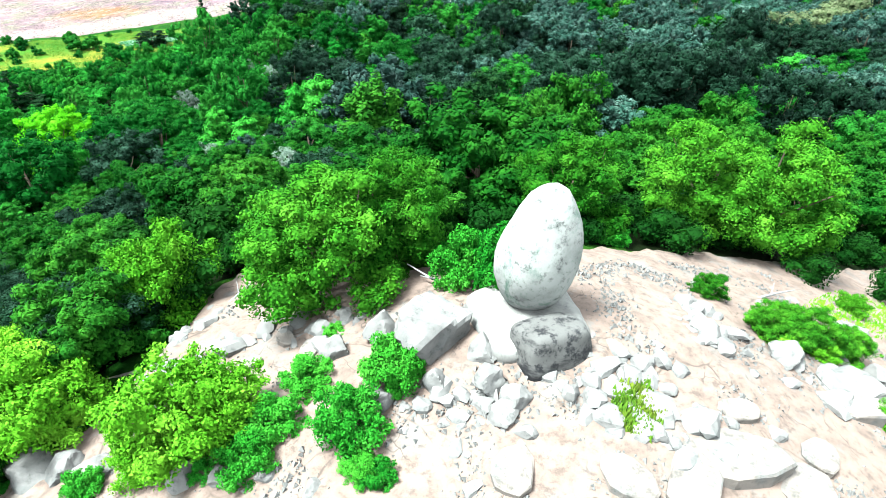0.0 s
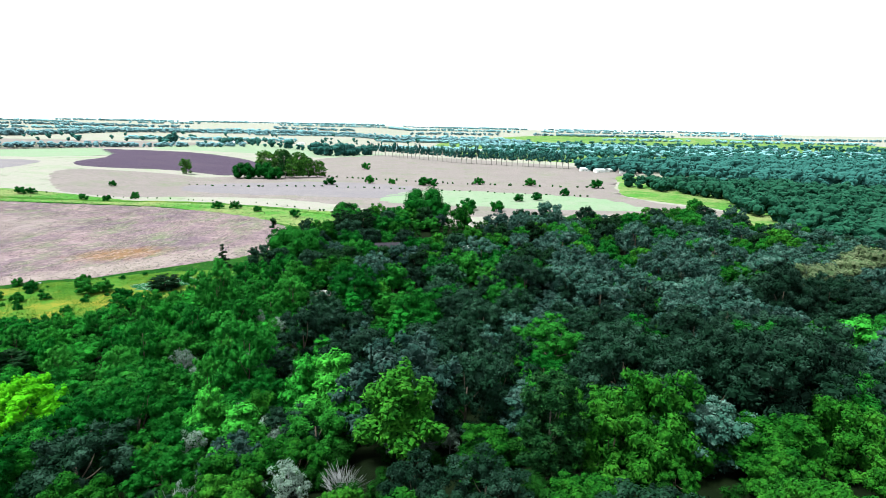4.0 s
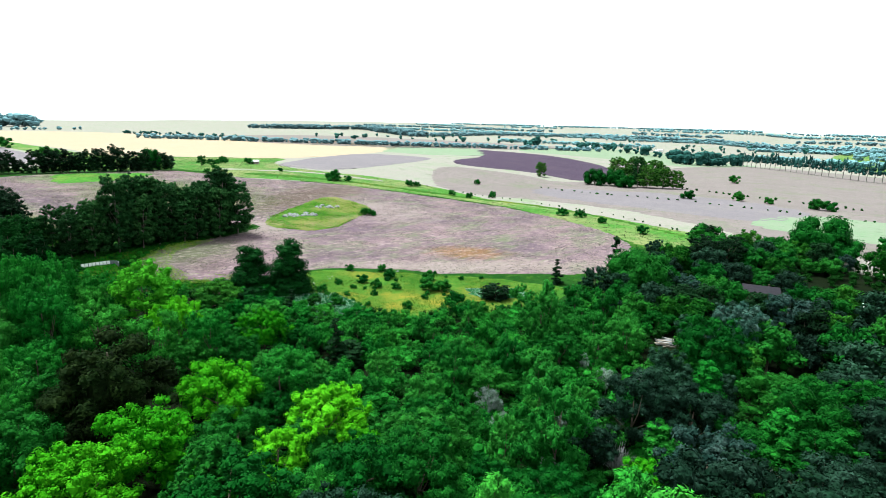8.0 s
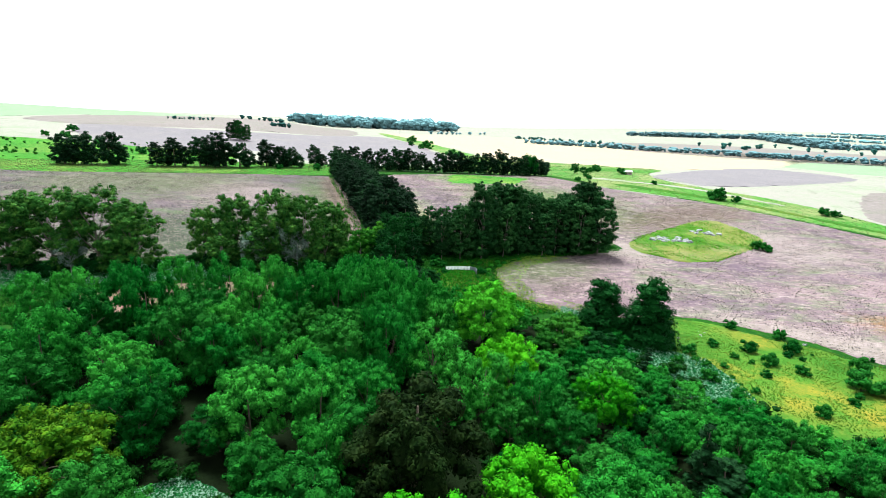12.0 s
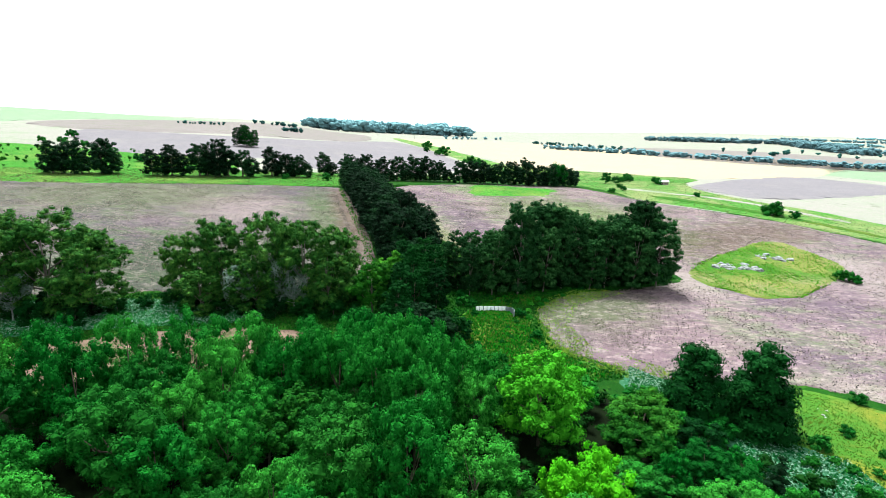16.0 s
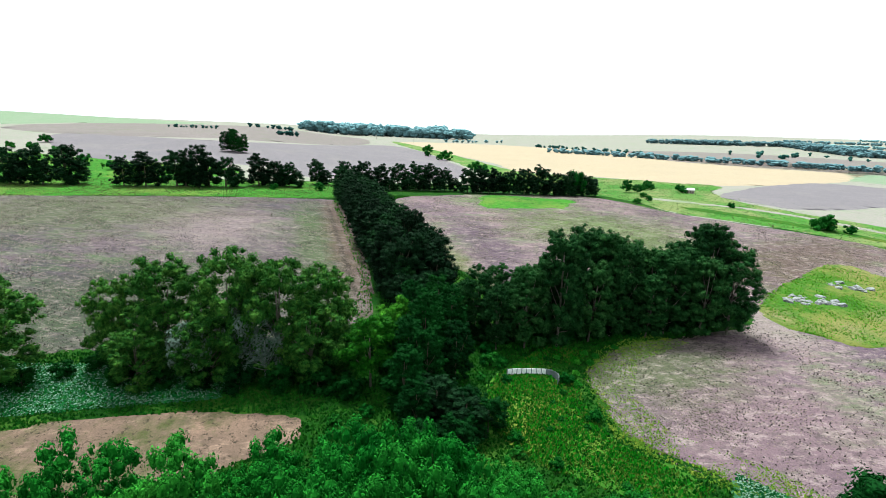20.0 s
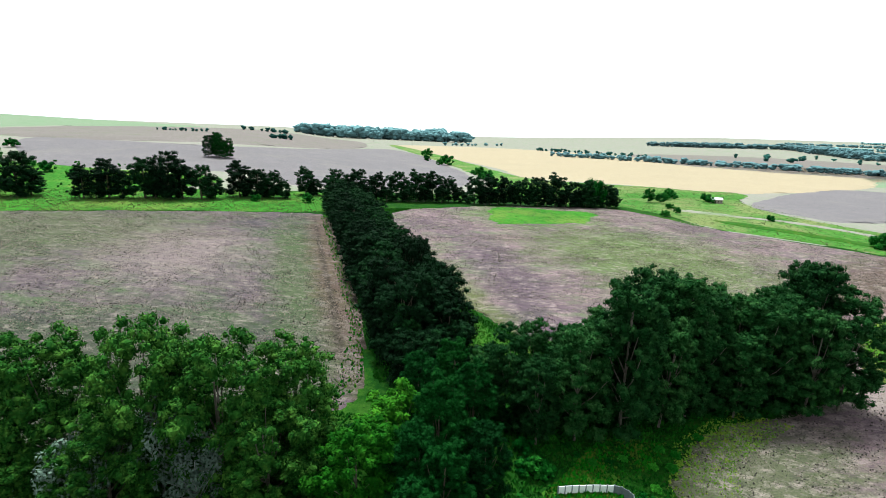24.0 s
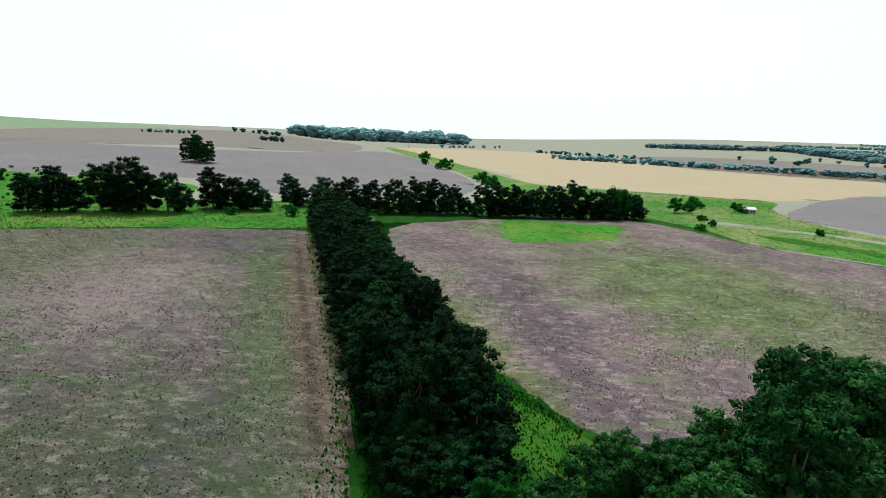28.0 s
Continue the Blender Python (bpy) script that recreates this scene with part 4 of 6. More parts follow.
# landmark trees: kind, x, y, crown width as a scale, stretch upward
LANDMARKS = [
    ("lime", -141, 113, 1.1, 1.15), ("lime", -128, 128, 0.95, 1.0), ("lime", -103, 100, 1.15, 1.0), ("lime", -96, 84, 1.2, 0.95), ("lime", -91, 73, 1.15, 0.95), ("lime", -84, 88, 0.8, 0.9), ("lime", -80, 96, 0.8, 1.0), ("golden", -128, 33, 1.0, 1.0), ("lime", -73, 108, 0.6, 1.0),
    ("lime", -63, 107, 0.5, 0.9), ("cedar", -113, 86, 1.25, 1.1), ("frond", -77, 84, 1.0, 1.0), ("spire", -107, 133, 1.2, 0.9), ("spring", -165, 116, 1.3, 1.15), ("spring", 12, 122, 0.6, 0.9), ("tallpine", -24, 106, 1.1, 1.1), 
    ("cypress", -167, 151, 1.15, 1.1), ("cypress", -163, 163, 1.2, 1.1), ("shady", -157, 144, 0.8, 0.75), ("willow", -68, 246, 1.2, 1.0), ("willow", -19, 344, 1.5, 1.0), ("spire", -82, 254, 1.6, 1.0), ("spire", -97, 235, 1.1, 0.8),
    ("pine", -105, 204, 0.7, 0.5), ("pine", -59, 292, 1.1, 0.8), ("pine", -50, 300, 1.1, 0.8), ("pine", -44, 237, 0.9, 0.7), ("pine", -52, 230, 0.9, 0.7), ("pine", -67, 343, 1.0, 0.7),
    ("lime", -32, 127, 0.85, 0.8), ("tallpine", -36, 95, 0.85, 0.95), ("yellowgum", -11, 88, 1.25, 0.72), ("gum", 7, 77, 0.62, 0.9),
    ("grey", 25, 106, 1.4, 1.1), ("grey", 38, 99, 1.35, 1.15), ("grey", 47, 102, 1.3, 1.1), ("grey", 31, 92, 1.2, 1.1), ("grey", -2, 101, 1.3, 1.1), ("cream", 116, 200, 1.2, 1.0), ("cream", 126, 203, 1.2, 1.0),
    ("cream", 156, 222, 1.4, 1.0), ("cream", 146, 216, 1.2, 1.0), ("tallpine", 89, 138, 1.2, 1.0), ("olive", 20, 81, 1.4, 1.3), ("olive", 15, 79, 1.2, 1.3), ("olive", 44, 81, 1.1, 1.2),
    ("pine", -105, 136, 0.7, 0.5), ("yellowgum", -170, 73, 1.1, 0.65), ("yellowgum", -166, 68, 1.0, 0.6), ("spire", -144, 149, 1.0, 0.7), ("olive", -165, 138, 1.5, 0.8),
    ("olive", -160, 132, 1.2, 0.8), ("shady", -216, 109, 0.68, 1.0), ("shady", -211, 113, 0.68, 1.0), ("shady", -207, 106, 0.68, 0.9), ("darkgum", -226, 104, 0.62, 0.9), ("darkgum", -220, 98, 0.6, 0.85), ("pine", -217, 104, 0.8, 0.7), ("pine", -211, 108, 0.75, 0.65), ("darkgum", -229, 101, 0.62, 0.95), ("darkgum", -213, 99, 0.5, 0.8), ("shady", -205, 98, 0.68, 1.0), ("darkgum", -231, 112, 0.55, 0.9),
    ("poplar", -188, 18, 1.13, 1.38), ("poplar", -186, 30, 1.19, 1.44), ("poplar", -186, 42, 1.19, 1.49), ("poplar", -188, 54, 1.19, 1.44), ("poplar", -184, 65, 1.19, 1.49), ("broad", -178, 48, 1.1, 1.4), ("broad", -177, 25, 1.1, 1.4),
    ("poplar", -184, 85, 1.19, 1.49), ("poplar", -178, 80, 1.19, 1.49), ("poplar", -177, 90, 1.24, 1.49), ("poplar", -171, 96, 1.19, 1.55), ("poplar", -182, 96, 1.19, 1.44), ("poplar", -170, 86, 1.19, 1.49), ("poplar", -163, 92, 1.13, 1.44), ("poplar", -188, 91, 1.03, 1.49),
    ("poplar", -187, 75, 1.1, 1.42), ("poplar", -178, 104, 1.0, 1.31), ("poplar", -190, 8, 1.1, 1.3), ("poplar", -180, 36, 1.15, 1.42), ("poplar", -178, 60, 1.15, 1.42), ("poplar", -186, 108, 0.8, 1.20), ("poplar", -179, 70, 1.1, 1.42),
]
for k, x, y, s, h in LANDMARKS:
    plant(k, x, y, s, stretch=h, group="trees of the wood")

OPEN = [[(-28, 141), (-20, 140), (-10, 141), (-10, 147), (-20, 148), (-28, 147)], [(-24, 62), (-19, 60), (-10, 56), (-9, 62), (-18, 70), (-24, 71)], [(-180, 186), (-150, 211), (-117, 228), (-84, 238), (-82, 206), (-108, 177), (-114, 160), (-130, 150), (-150, 146), (-160, 152)],
        [(-20, 6), (-18, 22), (-14, 31), (-4, 30), (4, 31), (10, 38), (20, 42), (40, 46), (60, 48), (45, 20), (30, -10)],
        [(-236, 140), (-205, 134), (-188, 142), (-180, 128), (-196, 112), (-232, 116)], [(-130, 42), (-112, 48), (-108, 60), (-120, 62)],
        [(-40, 244), (-25, 244), (-24, 274), (-43, 274)], [(-8, 250), (12, 250), (18, 278), (-8, 278)], [(-50, 172), (-37, 172), (-40, 207), (-56, 207)], [(-20, 270), (30, 300), (60, 330), (20, 330), (-30, 300)]]


def species(x, y):
    """Which kind grows at a place in the wood."""
    r = random.random()
    n = noise.noise((x / 26, y / 26, 7.0))
    if x < -118:
        return "poplar" if r < 0.74 + 0.3 * n else ("broad" if r < 0.93 else "olive")
    if y > 205 and x > -90:
        return "broad" if r < 0.45 else ("olive" if r < 0.7 else ("grey" if r < 0.9 else "pine"))
    if x < -44 and y > 120:
        return "sapling" if r < 0.9 else "broad"
    if x < -58:
        return "broad" if r < 0.45 else ("poplar" if r < 0.75 else ("lime" if r < 0.86 else "olive"))
    if y > 92 + 20 * n and x > -14:
        return "grey" if r < 0.7 + 0.3 * n else ("broad" if r < 0.9 else "olive")
    if y > 92 + 20 * n:
        return "grey" if r < 0.4 + 0.3 * n else ("olive" if r < 0.66 else ("broad" if r < 0.86 else "tallpine"))
    return "olive" if r < 0.66 + 0.4 * n else ("broad" if r < 0.82 else "grey")


WOOD = [(-190, 8), (-195, 60), (-195, 96), (-186, 112), (-176, 146), (-150, 156), (-116, 168), (-84, 204), (-82, 240), (-76, 300), (-40, 350), (0, 330), (100, 350), (170, 352), (190, 300), (200, 240),
        (120, 110), (60, 36), (26, 30), (8, 26), (-12, 30), (-22, 4), (-60, 0), (-120, 4)]
PICK = random.Random(12)
WOODX, planted = 9.5, np.array([(x, y, {"golden": 10, "lime": 6.8, "cypress": 7, "spring": 6.5, "tallpine": 6, "cedar": 8, "frond": 6}.get(k, 4.5) * s) for k, x, y, s, h in LANDMARKS])
for j in range(45):
    for i in range(48):
        x = -212 + i * WOODX + (j % 2) * WOODX / 2 + random.uniform(-3.2, 3.2)
        y = -4 + j * WOODX * 0.88 + random.uniform(-3.2, 3.2)
        if not inside(WOOD, x, y) or any(inside(p, x, y) for p in OPEN):
            continue
        if (np.hypot(planted[:, 0] - x, planted[:, 1] - y) < planted[:, 2] + 1.5).any():
            continue
        if x < -118 and random.random() < 0.13:
            continue
        k = species(x, y)
        if x > -70 and y > 185 and k != "sapling":
            k = "far_" + ("pine" if k == "tallpine" else k)
        elif math.hypot(x, y - 15) < 84 and k in ("olive", "broad", "grey"):
            k = "near_" + k
        silvery = 0.55 if x > 20 and 140 < y < 310 and noise.noise((x / 40, y / 40, 2.0)) > -0.15 else (0.12 if x > -60 and y > 60 else 0.0)
        if k in ("grey", "far_grey", "far_olive", "far_broad", "near_grey") and PICK.random() < silvery:
            k = "bluegrey"
        s = random.choice((0.6, 0.8, 0.95, 1.15))
        if k in ("grey", "bluegrey"):
            s *= 1.2
        if k == "sapling" and random.random() < 0.15:
            s *= 1.3
        if -135 < x < -78 and y > 122:
            s *= 0.72
        elif y > 205:
            s *= 0.92
        plant(k, x, y, s * random.uniform(0.85, 1.15), group="trees of the wood", stretch=random.uniform(0.85, 1.2) * (1.12 if x < -118 else 1.0) * (0.6 if x < -118 and y > 122 else 1.0))
TREES = [np.array([(o.location.x, o.location.y) for o in scene.objects if o.get("group") == "trees of the wood"])]
kind("thicket", "bush", "tall mid-green leafy thicket bush between the trees", "broad", BARK, 3, lambda r: lobes_boughs(r, 7.5, 5.5, 0.0, 9, 6, 0.19, 0.075), 3, 0.12, 3600, 0.25, level=1)
kind("thicket_fresh", "bush", "tall fresh green feathery thicket bush between the trees", "poplar", BARK, 3, lambda r: lobes_boughs(r, 7, 5.0, 0.0, 9, 7, 0.19, 0.07, 1.2), 3, 0.12, 3600, 0.23, upright=0.9, level=1)
for i in range(2600):
    x, y = random.uniform(-176, -40), random.uniform(96, 215)
    if not inside(WOOD, x, y) or any(inside(p, x, y) for p in OPEN) or y < 62 - 0.45 * x:
        continue
    if np.hypot(TREES[0][:, 0] - x, TREES[0][:, 1] - y).min() < 5.0:
        continue
    TREES[0] = np.vstack([TREES[0], (x, y)])
    fresh = x < -118 or (x < -44 and y > 124)
    plant("thicket_fresh" if fresh and random.random() < 0.7 else "thicket", x, y, random.uniform(0.75, 1.25), stretch=random.uniform(0.8, 1.2))
for i in range(30):
    plant("silver", random.uniform(-66, -4), random.uniform(66, 165), random.uniform(0.55, 1.0), group="trees of the wood")
for i in range(10):
    dead_bush(random.uniform(-60, -2), random.uniform(70, 165), random.uniform(0.8, 1.25))

# ---- rows of trees ----
for x, y, tall, wide in [(-246, -20, 27, 22), (-246, -7, 29, 21), (-244, 7, 30, 22), (-242, 18, 25, 18), (-248, 39, 22, 11), (-246, 50, 27, 17), (-243, 63, 30, 16), (-241, 74, 28, 17), (-244, 84, 25, 15), (-236, 81, 19, 14), (-237, 60, 17, 13), (-238, 46, 14, 11)]:
    plant("gumround", x, y, wide / 18.0, group="eucalyptus row", stretch=tall / 25.0 * 18.0 / wide)
for x, y, tall in [(-238, 56, 17), (-240, 66, 20), (-236, 71, 15), (-239, 0, 16)]:
    plant("silver", x, y, tall / 9.0, "half-bare silvery tree among the eucalyptus", group="eucalyptus row")
# dark-leaved bushes added as shade below the row
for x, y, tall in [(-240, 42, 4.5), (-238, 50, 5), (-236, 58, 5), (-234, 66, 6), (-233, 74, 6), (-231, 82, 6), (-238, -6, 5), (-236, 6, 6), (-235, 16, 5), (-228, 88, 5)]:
    plant("darkbush", x, y, tall / 5.0, "bush coloured shade-dark below the eucalyptus row")
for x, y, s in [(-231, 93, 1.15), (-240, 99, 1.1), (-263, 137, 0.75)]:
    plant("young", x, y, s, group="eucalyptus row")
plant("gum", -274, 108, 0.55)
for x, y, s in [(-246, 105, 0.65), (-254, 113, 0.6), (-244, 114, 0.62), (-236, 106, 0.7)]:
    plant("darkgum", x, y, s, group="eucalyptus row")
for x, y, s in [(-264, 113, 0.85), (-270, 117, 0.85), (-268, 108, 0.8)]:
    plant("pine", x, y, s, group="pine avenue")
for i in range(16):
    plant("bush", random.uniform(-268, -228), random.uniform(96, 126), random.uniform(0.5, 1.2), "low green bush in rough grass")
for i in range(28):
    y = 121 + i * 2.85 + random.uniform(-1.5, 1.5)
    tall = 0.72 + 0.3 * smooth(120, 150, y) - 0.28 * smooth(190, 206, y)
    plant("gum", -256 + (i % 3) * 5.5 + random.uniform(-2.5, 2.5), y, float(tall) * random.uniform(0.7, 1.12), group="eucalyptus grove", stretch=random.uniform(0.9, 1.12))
# the same bushes darken the foot of the grove
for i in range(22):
    plant("darkbush", -249 + random.uniform(-3, 4), 120 + i * 3.7, random.uniform(0.6, 1.0), "bush coloured shade-dark under the eucalyptus grove")
for i in range(20):
    x = -278 - i * 8.8
    for side in (0, 1):
        plant("pine", x + random.uniform(-2, 2) + side * 4, 108.5 + side * (9.5 if i < 9 else 7.5) + 0.03 * (x + 278) + random.uniform(-1.2, 1.2), random.uniform(0.8, 1.02) * (1.1 if i < 8 else 1.0), group="pine avenue", stretch=random.uniform(1.05, 1.3) * (1.0 - 0.1 * (i > 12)))
for x, y, tall in [(-488, -84, 19), (-488, -72, 19), (-490, -56, 21), (-484, -24, 15), (-484, -12, 18), (-485, 5, 20), (-485, 17, 22), (-485, 33, 17), (-494, 52, 18), (-492, 62, 15), (-491, 71, 14), (-505, 89, 15),
                   (-479, 106, 16), (-482, 118, 17), (-484, 130, 15), (-485, 142, 16), (-483, 154, 16), (-483, 164, 16), (-482, 174, 13), (-474, 188, 15), (-471, 197, 15), (-470, 206, 15), (-468, 216, 14), (-466, 226, 16), (-464, 237, 17), (-463, 247, 14), (-461, 256, 15), (-460, 270, 13)]:
    plant("rowpine", x, y, tall / 16.0, group="pine row across the slope", stretch=1.12)
    plant("rowpine", x + random.uniform(-2, 4), y + random.uniform(4.5, 6.5), tall / 20.0, group="pine row across the slope", stretch=random.uniform(0.7, 1.0))
plant("willow", -466, 264, 0.85, "rounded grey-green tree in the pine row", stretch=1.5)
plant("grey", -478, 284, 1.0, "grey-green leafy tree at the row's end")
plant("broad", -486, 318, 0.75, stretch=1.2)
plant("broad", -484, 326, 0.6)
for x, y, s in [(-676, 9, 0.75), (-674, 18, 0.85), (-677, 26, 0.7), (-682, 15, 0.85), (-672, 23, 0.55)]:
    plant("darkgum", x, y, s * 0.95, stretch=0.95, label="dark eucalyptus in a clump on the slope", group="eucalyptus clump")
for x, y, s, k in [(-214, 640, 1.25, "gumround"), (-196, 644, 1.3, "gumround"), (-176, 646, 1.15, "gumround"), (-225, 603, 1.3, "willow"), (-205, 608, 1.3, "willow"), (-190, 598, 1.0, "willow"), (-183, 612, 1.1, "gum"), (-172, 607, 1.0, "gumround"), (-158, 610, 0.95, "gumround"), (-146, 613, 0.8, "gumround"), (-290, 609, 0.7, "gumround")]:
    plant(k, x, y, s, "dark tree in a clump beside the ploughed field", group="trees by the ploughed field")
for x, y, s in [(-354, 357, 3.0), (-356, 360, 2.4), (-346, 365, 1.6), (-244, 283, 1.7), (-241, 285, 1.4), (-308, 399, 1.8), (-304, 404, 1.6), (-263, 398, 1.5), (-248, 401, 1.5), (-243, 428, 1.4), (-159, 377, 1.8), (-147, 377, 1.8), (-128, 365, 1.4),
                (-99, 349, 1.6), (-116, 527, 2.8), (-66, 341, 3.6), (-57, 340, 2.6), (-114, 742, 3.0), (-82, 551, 2.6), (-60, 549, 2.0), (-28, 537, 3.0), (-20, 538, 2.6), (25, 559, 2.6), (9, 387, 2.8), (28, 384, 2.4), (49, 432, 2.0),
                (93, 474, 2.2), (169, 399, 3.0), (-287, 472, 1.6), (64, 441, 2.2), (76, 556, 2.8), (138, 545, 3.0), (-238, 417, 1.2), (-492, 370, 2.0), (-830, 257, 2.6), (-915, 260, 2.6), (-646, 251, 2.2), (-610, 246, 2.6),
                (-478, 62, 1.4), (-474, 90, 1.8), (-472, 108, 1.6), (-430, 290, 1.3), (-484, 367, 1.6), (-652, -154, 2), (-640, -133, 2.4), (-628, -112, 2), (-545, -105, 2.2), (-576, -75, 2.4), (-553, -50, 2.2), (-694, -145, 2.6), (-600, -95, 2.0), (-1044, 290, 4.5), (-834, 268, 4.2), (-677, 258, 3.4), (-636, 252, 3.2), (-520, 360, 2.2), (-506, 352, 1.8), (-498, 340, 1.6), (-455, 312, 1.4), (-440, 306, 1.2), (-415, 350, 1.2)]:
    plant("bush", x, y, s)
for x, y, s in [(-167, 195, 0.9), (-154, 170, 1.0), (-152, 187, 1.1), (-144, 186, 1.1), (-140, 164, 1.1), (-138, 190, 0.9), (-149, 199, 1.2), (-131, 164, 0.9), (-150, 163, 0.8), (-157, 180, 0.8), (-128, 196, 1.8), (-124, 199, 1.6), (-112, 190, 1.6),
                (-104, 184, 1.5), (-121, 176, 0.9), (-158, 204, 1.0), (-136, 206, 1.3)]:
    plant("bush", x, y, s, "low green bush in the meadow", group="meadow bushes")
for i in range(46):
    bx, by = random.uniform(-160, -100), random.uniform(164, 222)
    if inside(OPEN[2], bx, by):
        plant("bush", bx, by, random.uniform(0.25, 0.7), "low green bush in the meadow", group="meadow bushes")
# more bushes whose dark colour fills in shade along the row
for y in range(-30, 100, 6):
    plant("darkbush", -245 + random.uniform(-4, 4), y, random.uniform(0.7, 1.15), "low bush coloured shade-dark under the eucalyptus row")

for x, y, s in [(-236, 150, 0.3), (-233, 147, 0.34), (-238, 148, 0.3), (-240, 158, 0.28), (-237, 134, 0.26), (-237, 140, 0.26), (-229, 141, 0.3), (-224, 139, 0.28), (-234, 144, 0.26)]:
    plant("herb", x, y, s * 2.2, "tall pale-flowered weed beside the stock tank", stretch=0.9)
for i in range(36):
    x, y = random.uniform(-250, -198), random.uniform(84, 138)
    if float(distance_in(FIELD_A, np.array([[x, y]]))[0][0]) > 2 and math.hypot(x + 232, y - 126) > 6:
        plant("bush", x, y, random.uniform(0.3, 0.9), "low green bush in rough grass")

# far rows with white trunks
for i in range(44):
    t = i / 43
    x, y = (-178 + 183 * t * 2, 1210 - 264 * t * 2) if t < 0.5 else (5 + 171 * (2 * t - 1), 946 - 102 * (2 * t - 1))
    plant("fargum", x, y, random.uniform(0.85, 1.1), group="white-trunked tree row")

# ---- far woods ----


def far_wood(name, places, mat, label, seed, leaves=40, leaf=0.13, core=0.9, broad=1.0):
    rng = np.random.default_rng(seed)
    rr = random.Random(seed)
    VV, FF, n = [], [], 0
    for x, y, tall in places:
        w = tall * rr.uniform(0.8, 1.3) * broad
        lob = [(rr.uniform(-.3, .3) * w, rr.uniform(-.3, .3) * w, tall * rr.uniform(0.35, 0.75), w * rr.uniform(.22, .34), w * rr.uniform(.22, .34), tall * rr.uniform(.18, .26)) for _ in range(5)]
        lob.append((0, 0, tall * 0.25, w * 0.3, w * 0.3, tall * 0.26))
        V, F = crown_data(lob, leaves, tall * leaf, rng, core=core, level=1)
        V = V + np.array([x, y, up(x, y)])
        FF.extend([[k + n for k in f] for f in F])
        VV.append(V)
        n += len(V)
    return tagged(new(name, mesh_of(name, np.concatenate(VV), FF, [mat])), label, "wood", kind="stuff")


def along(pts, step, tall, wide):
    out = []
    for (x0, y0), (x1, y1) in zip(pts, pts[1:]):
        n = max(1, int(math.hypot(x1 - x0, y1 - y0) / step))
        for i in range(n):
            t = (i + random.random()) / n
            out.append((x0 + (x1 - x0) * t + random.uniform(-wide, wide), y0 + (y1 - y0) * t + random.uniform(-wide, wide), tall * random.uniform(0.7, 1.25)))
    return out


def over(poly, step, tall):
    a = np.array(poly)
    out = []
    for x in np.arange(a[:, 0].min(), a[:, 0].max(), step):
        for y in np.arange(a[:, 1].min(), a[:, 1].max(), step):
            px, py = x + random.uniform(-.45, .45) * step, y + random.uniform(-.45, .45) * step
            if inside(poly, px, py):
                out.append((px, py, tall * random.uniform(0.65, 1.25)))
    return out


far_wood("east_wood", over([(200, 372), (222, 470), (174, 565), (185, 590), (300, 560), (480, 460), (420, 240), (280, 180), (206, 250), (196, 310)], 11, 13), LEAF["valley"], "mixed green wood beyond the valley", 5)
# mid and blue leaves carry the haze of distance in their colour
far_wood("east_wood", over([(171, 830), (240, 860), (558, 1082), (900, 1000), (800, 560), (485, 500), (300, 600), (240, 740)], 19, 19), LEAF["mid"], "wide wood on the plain, tinted blue-green for haze", 6)
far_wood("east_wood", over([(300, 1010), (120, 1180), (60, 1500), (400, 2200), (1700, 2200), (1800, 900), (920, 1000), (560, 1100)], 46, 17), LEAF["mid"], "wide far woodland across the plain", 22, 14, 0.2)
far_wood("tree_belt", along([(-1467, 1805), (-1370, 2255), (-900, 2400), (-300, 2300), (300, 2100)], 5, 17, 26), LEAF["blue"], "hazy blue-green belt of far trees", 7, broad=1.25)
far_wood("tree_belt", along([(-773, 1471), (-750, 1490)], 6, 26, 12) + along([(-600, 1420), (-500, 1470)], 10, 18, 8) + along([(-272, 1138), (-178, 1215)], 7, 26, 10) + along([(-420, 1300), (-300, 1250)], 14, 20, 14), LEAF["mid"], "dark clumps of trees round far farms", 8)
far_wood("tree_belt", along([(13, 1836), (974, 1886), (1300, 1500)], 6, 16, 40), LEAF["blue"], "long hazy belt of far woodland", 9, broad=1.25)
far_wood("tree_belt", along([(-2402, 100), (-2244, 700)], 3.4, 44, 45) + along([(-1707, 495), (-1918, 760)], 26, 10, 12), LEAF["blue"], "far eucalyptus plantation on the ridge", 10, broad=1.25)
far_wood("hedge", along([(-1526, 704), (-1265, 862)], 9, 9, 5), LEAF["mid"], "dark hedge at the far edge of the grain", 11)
far_wood("tree_belt", along([(-2756, 1927), (-2269, 2350), (-1442, 1814)], 5, 26, 34), LEAF["blue"], "broad haze-tinted woodland on the plain", 12, broad=1.25)
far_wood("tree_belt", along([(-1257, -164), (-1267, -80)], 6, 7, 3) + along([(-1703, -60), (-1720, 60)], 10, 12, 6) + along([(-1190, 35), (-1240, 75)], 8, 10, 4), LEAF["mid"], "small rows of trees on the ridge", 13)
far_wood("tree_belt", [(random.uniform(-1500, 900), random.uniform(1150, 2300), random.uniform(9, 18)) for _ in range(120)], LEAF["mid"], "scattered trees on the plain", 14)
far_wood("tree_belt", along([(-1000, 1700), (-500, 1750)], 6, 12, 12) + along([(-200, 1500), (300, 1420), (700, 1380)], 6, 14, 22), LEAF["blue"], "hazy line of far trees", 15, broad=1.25)
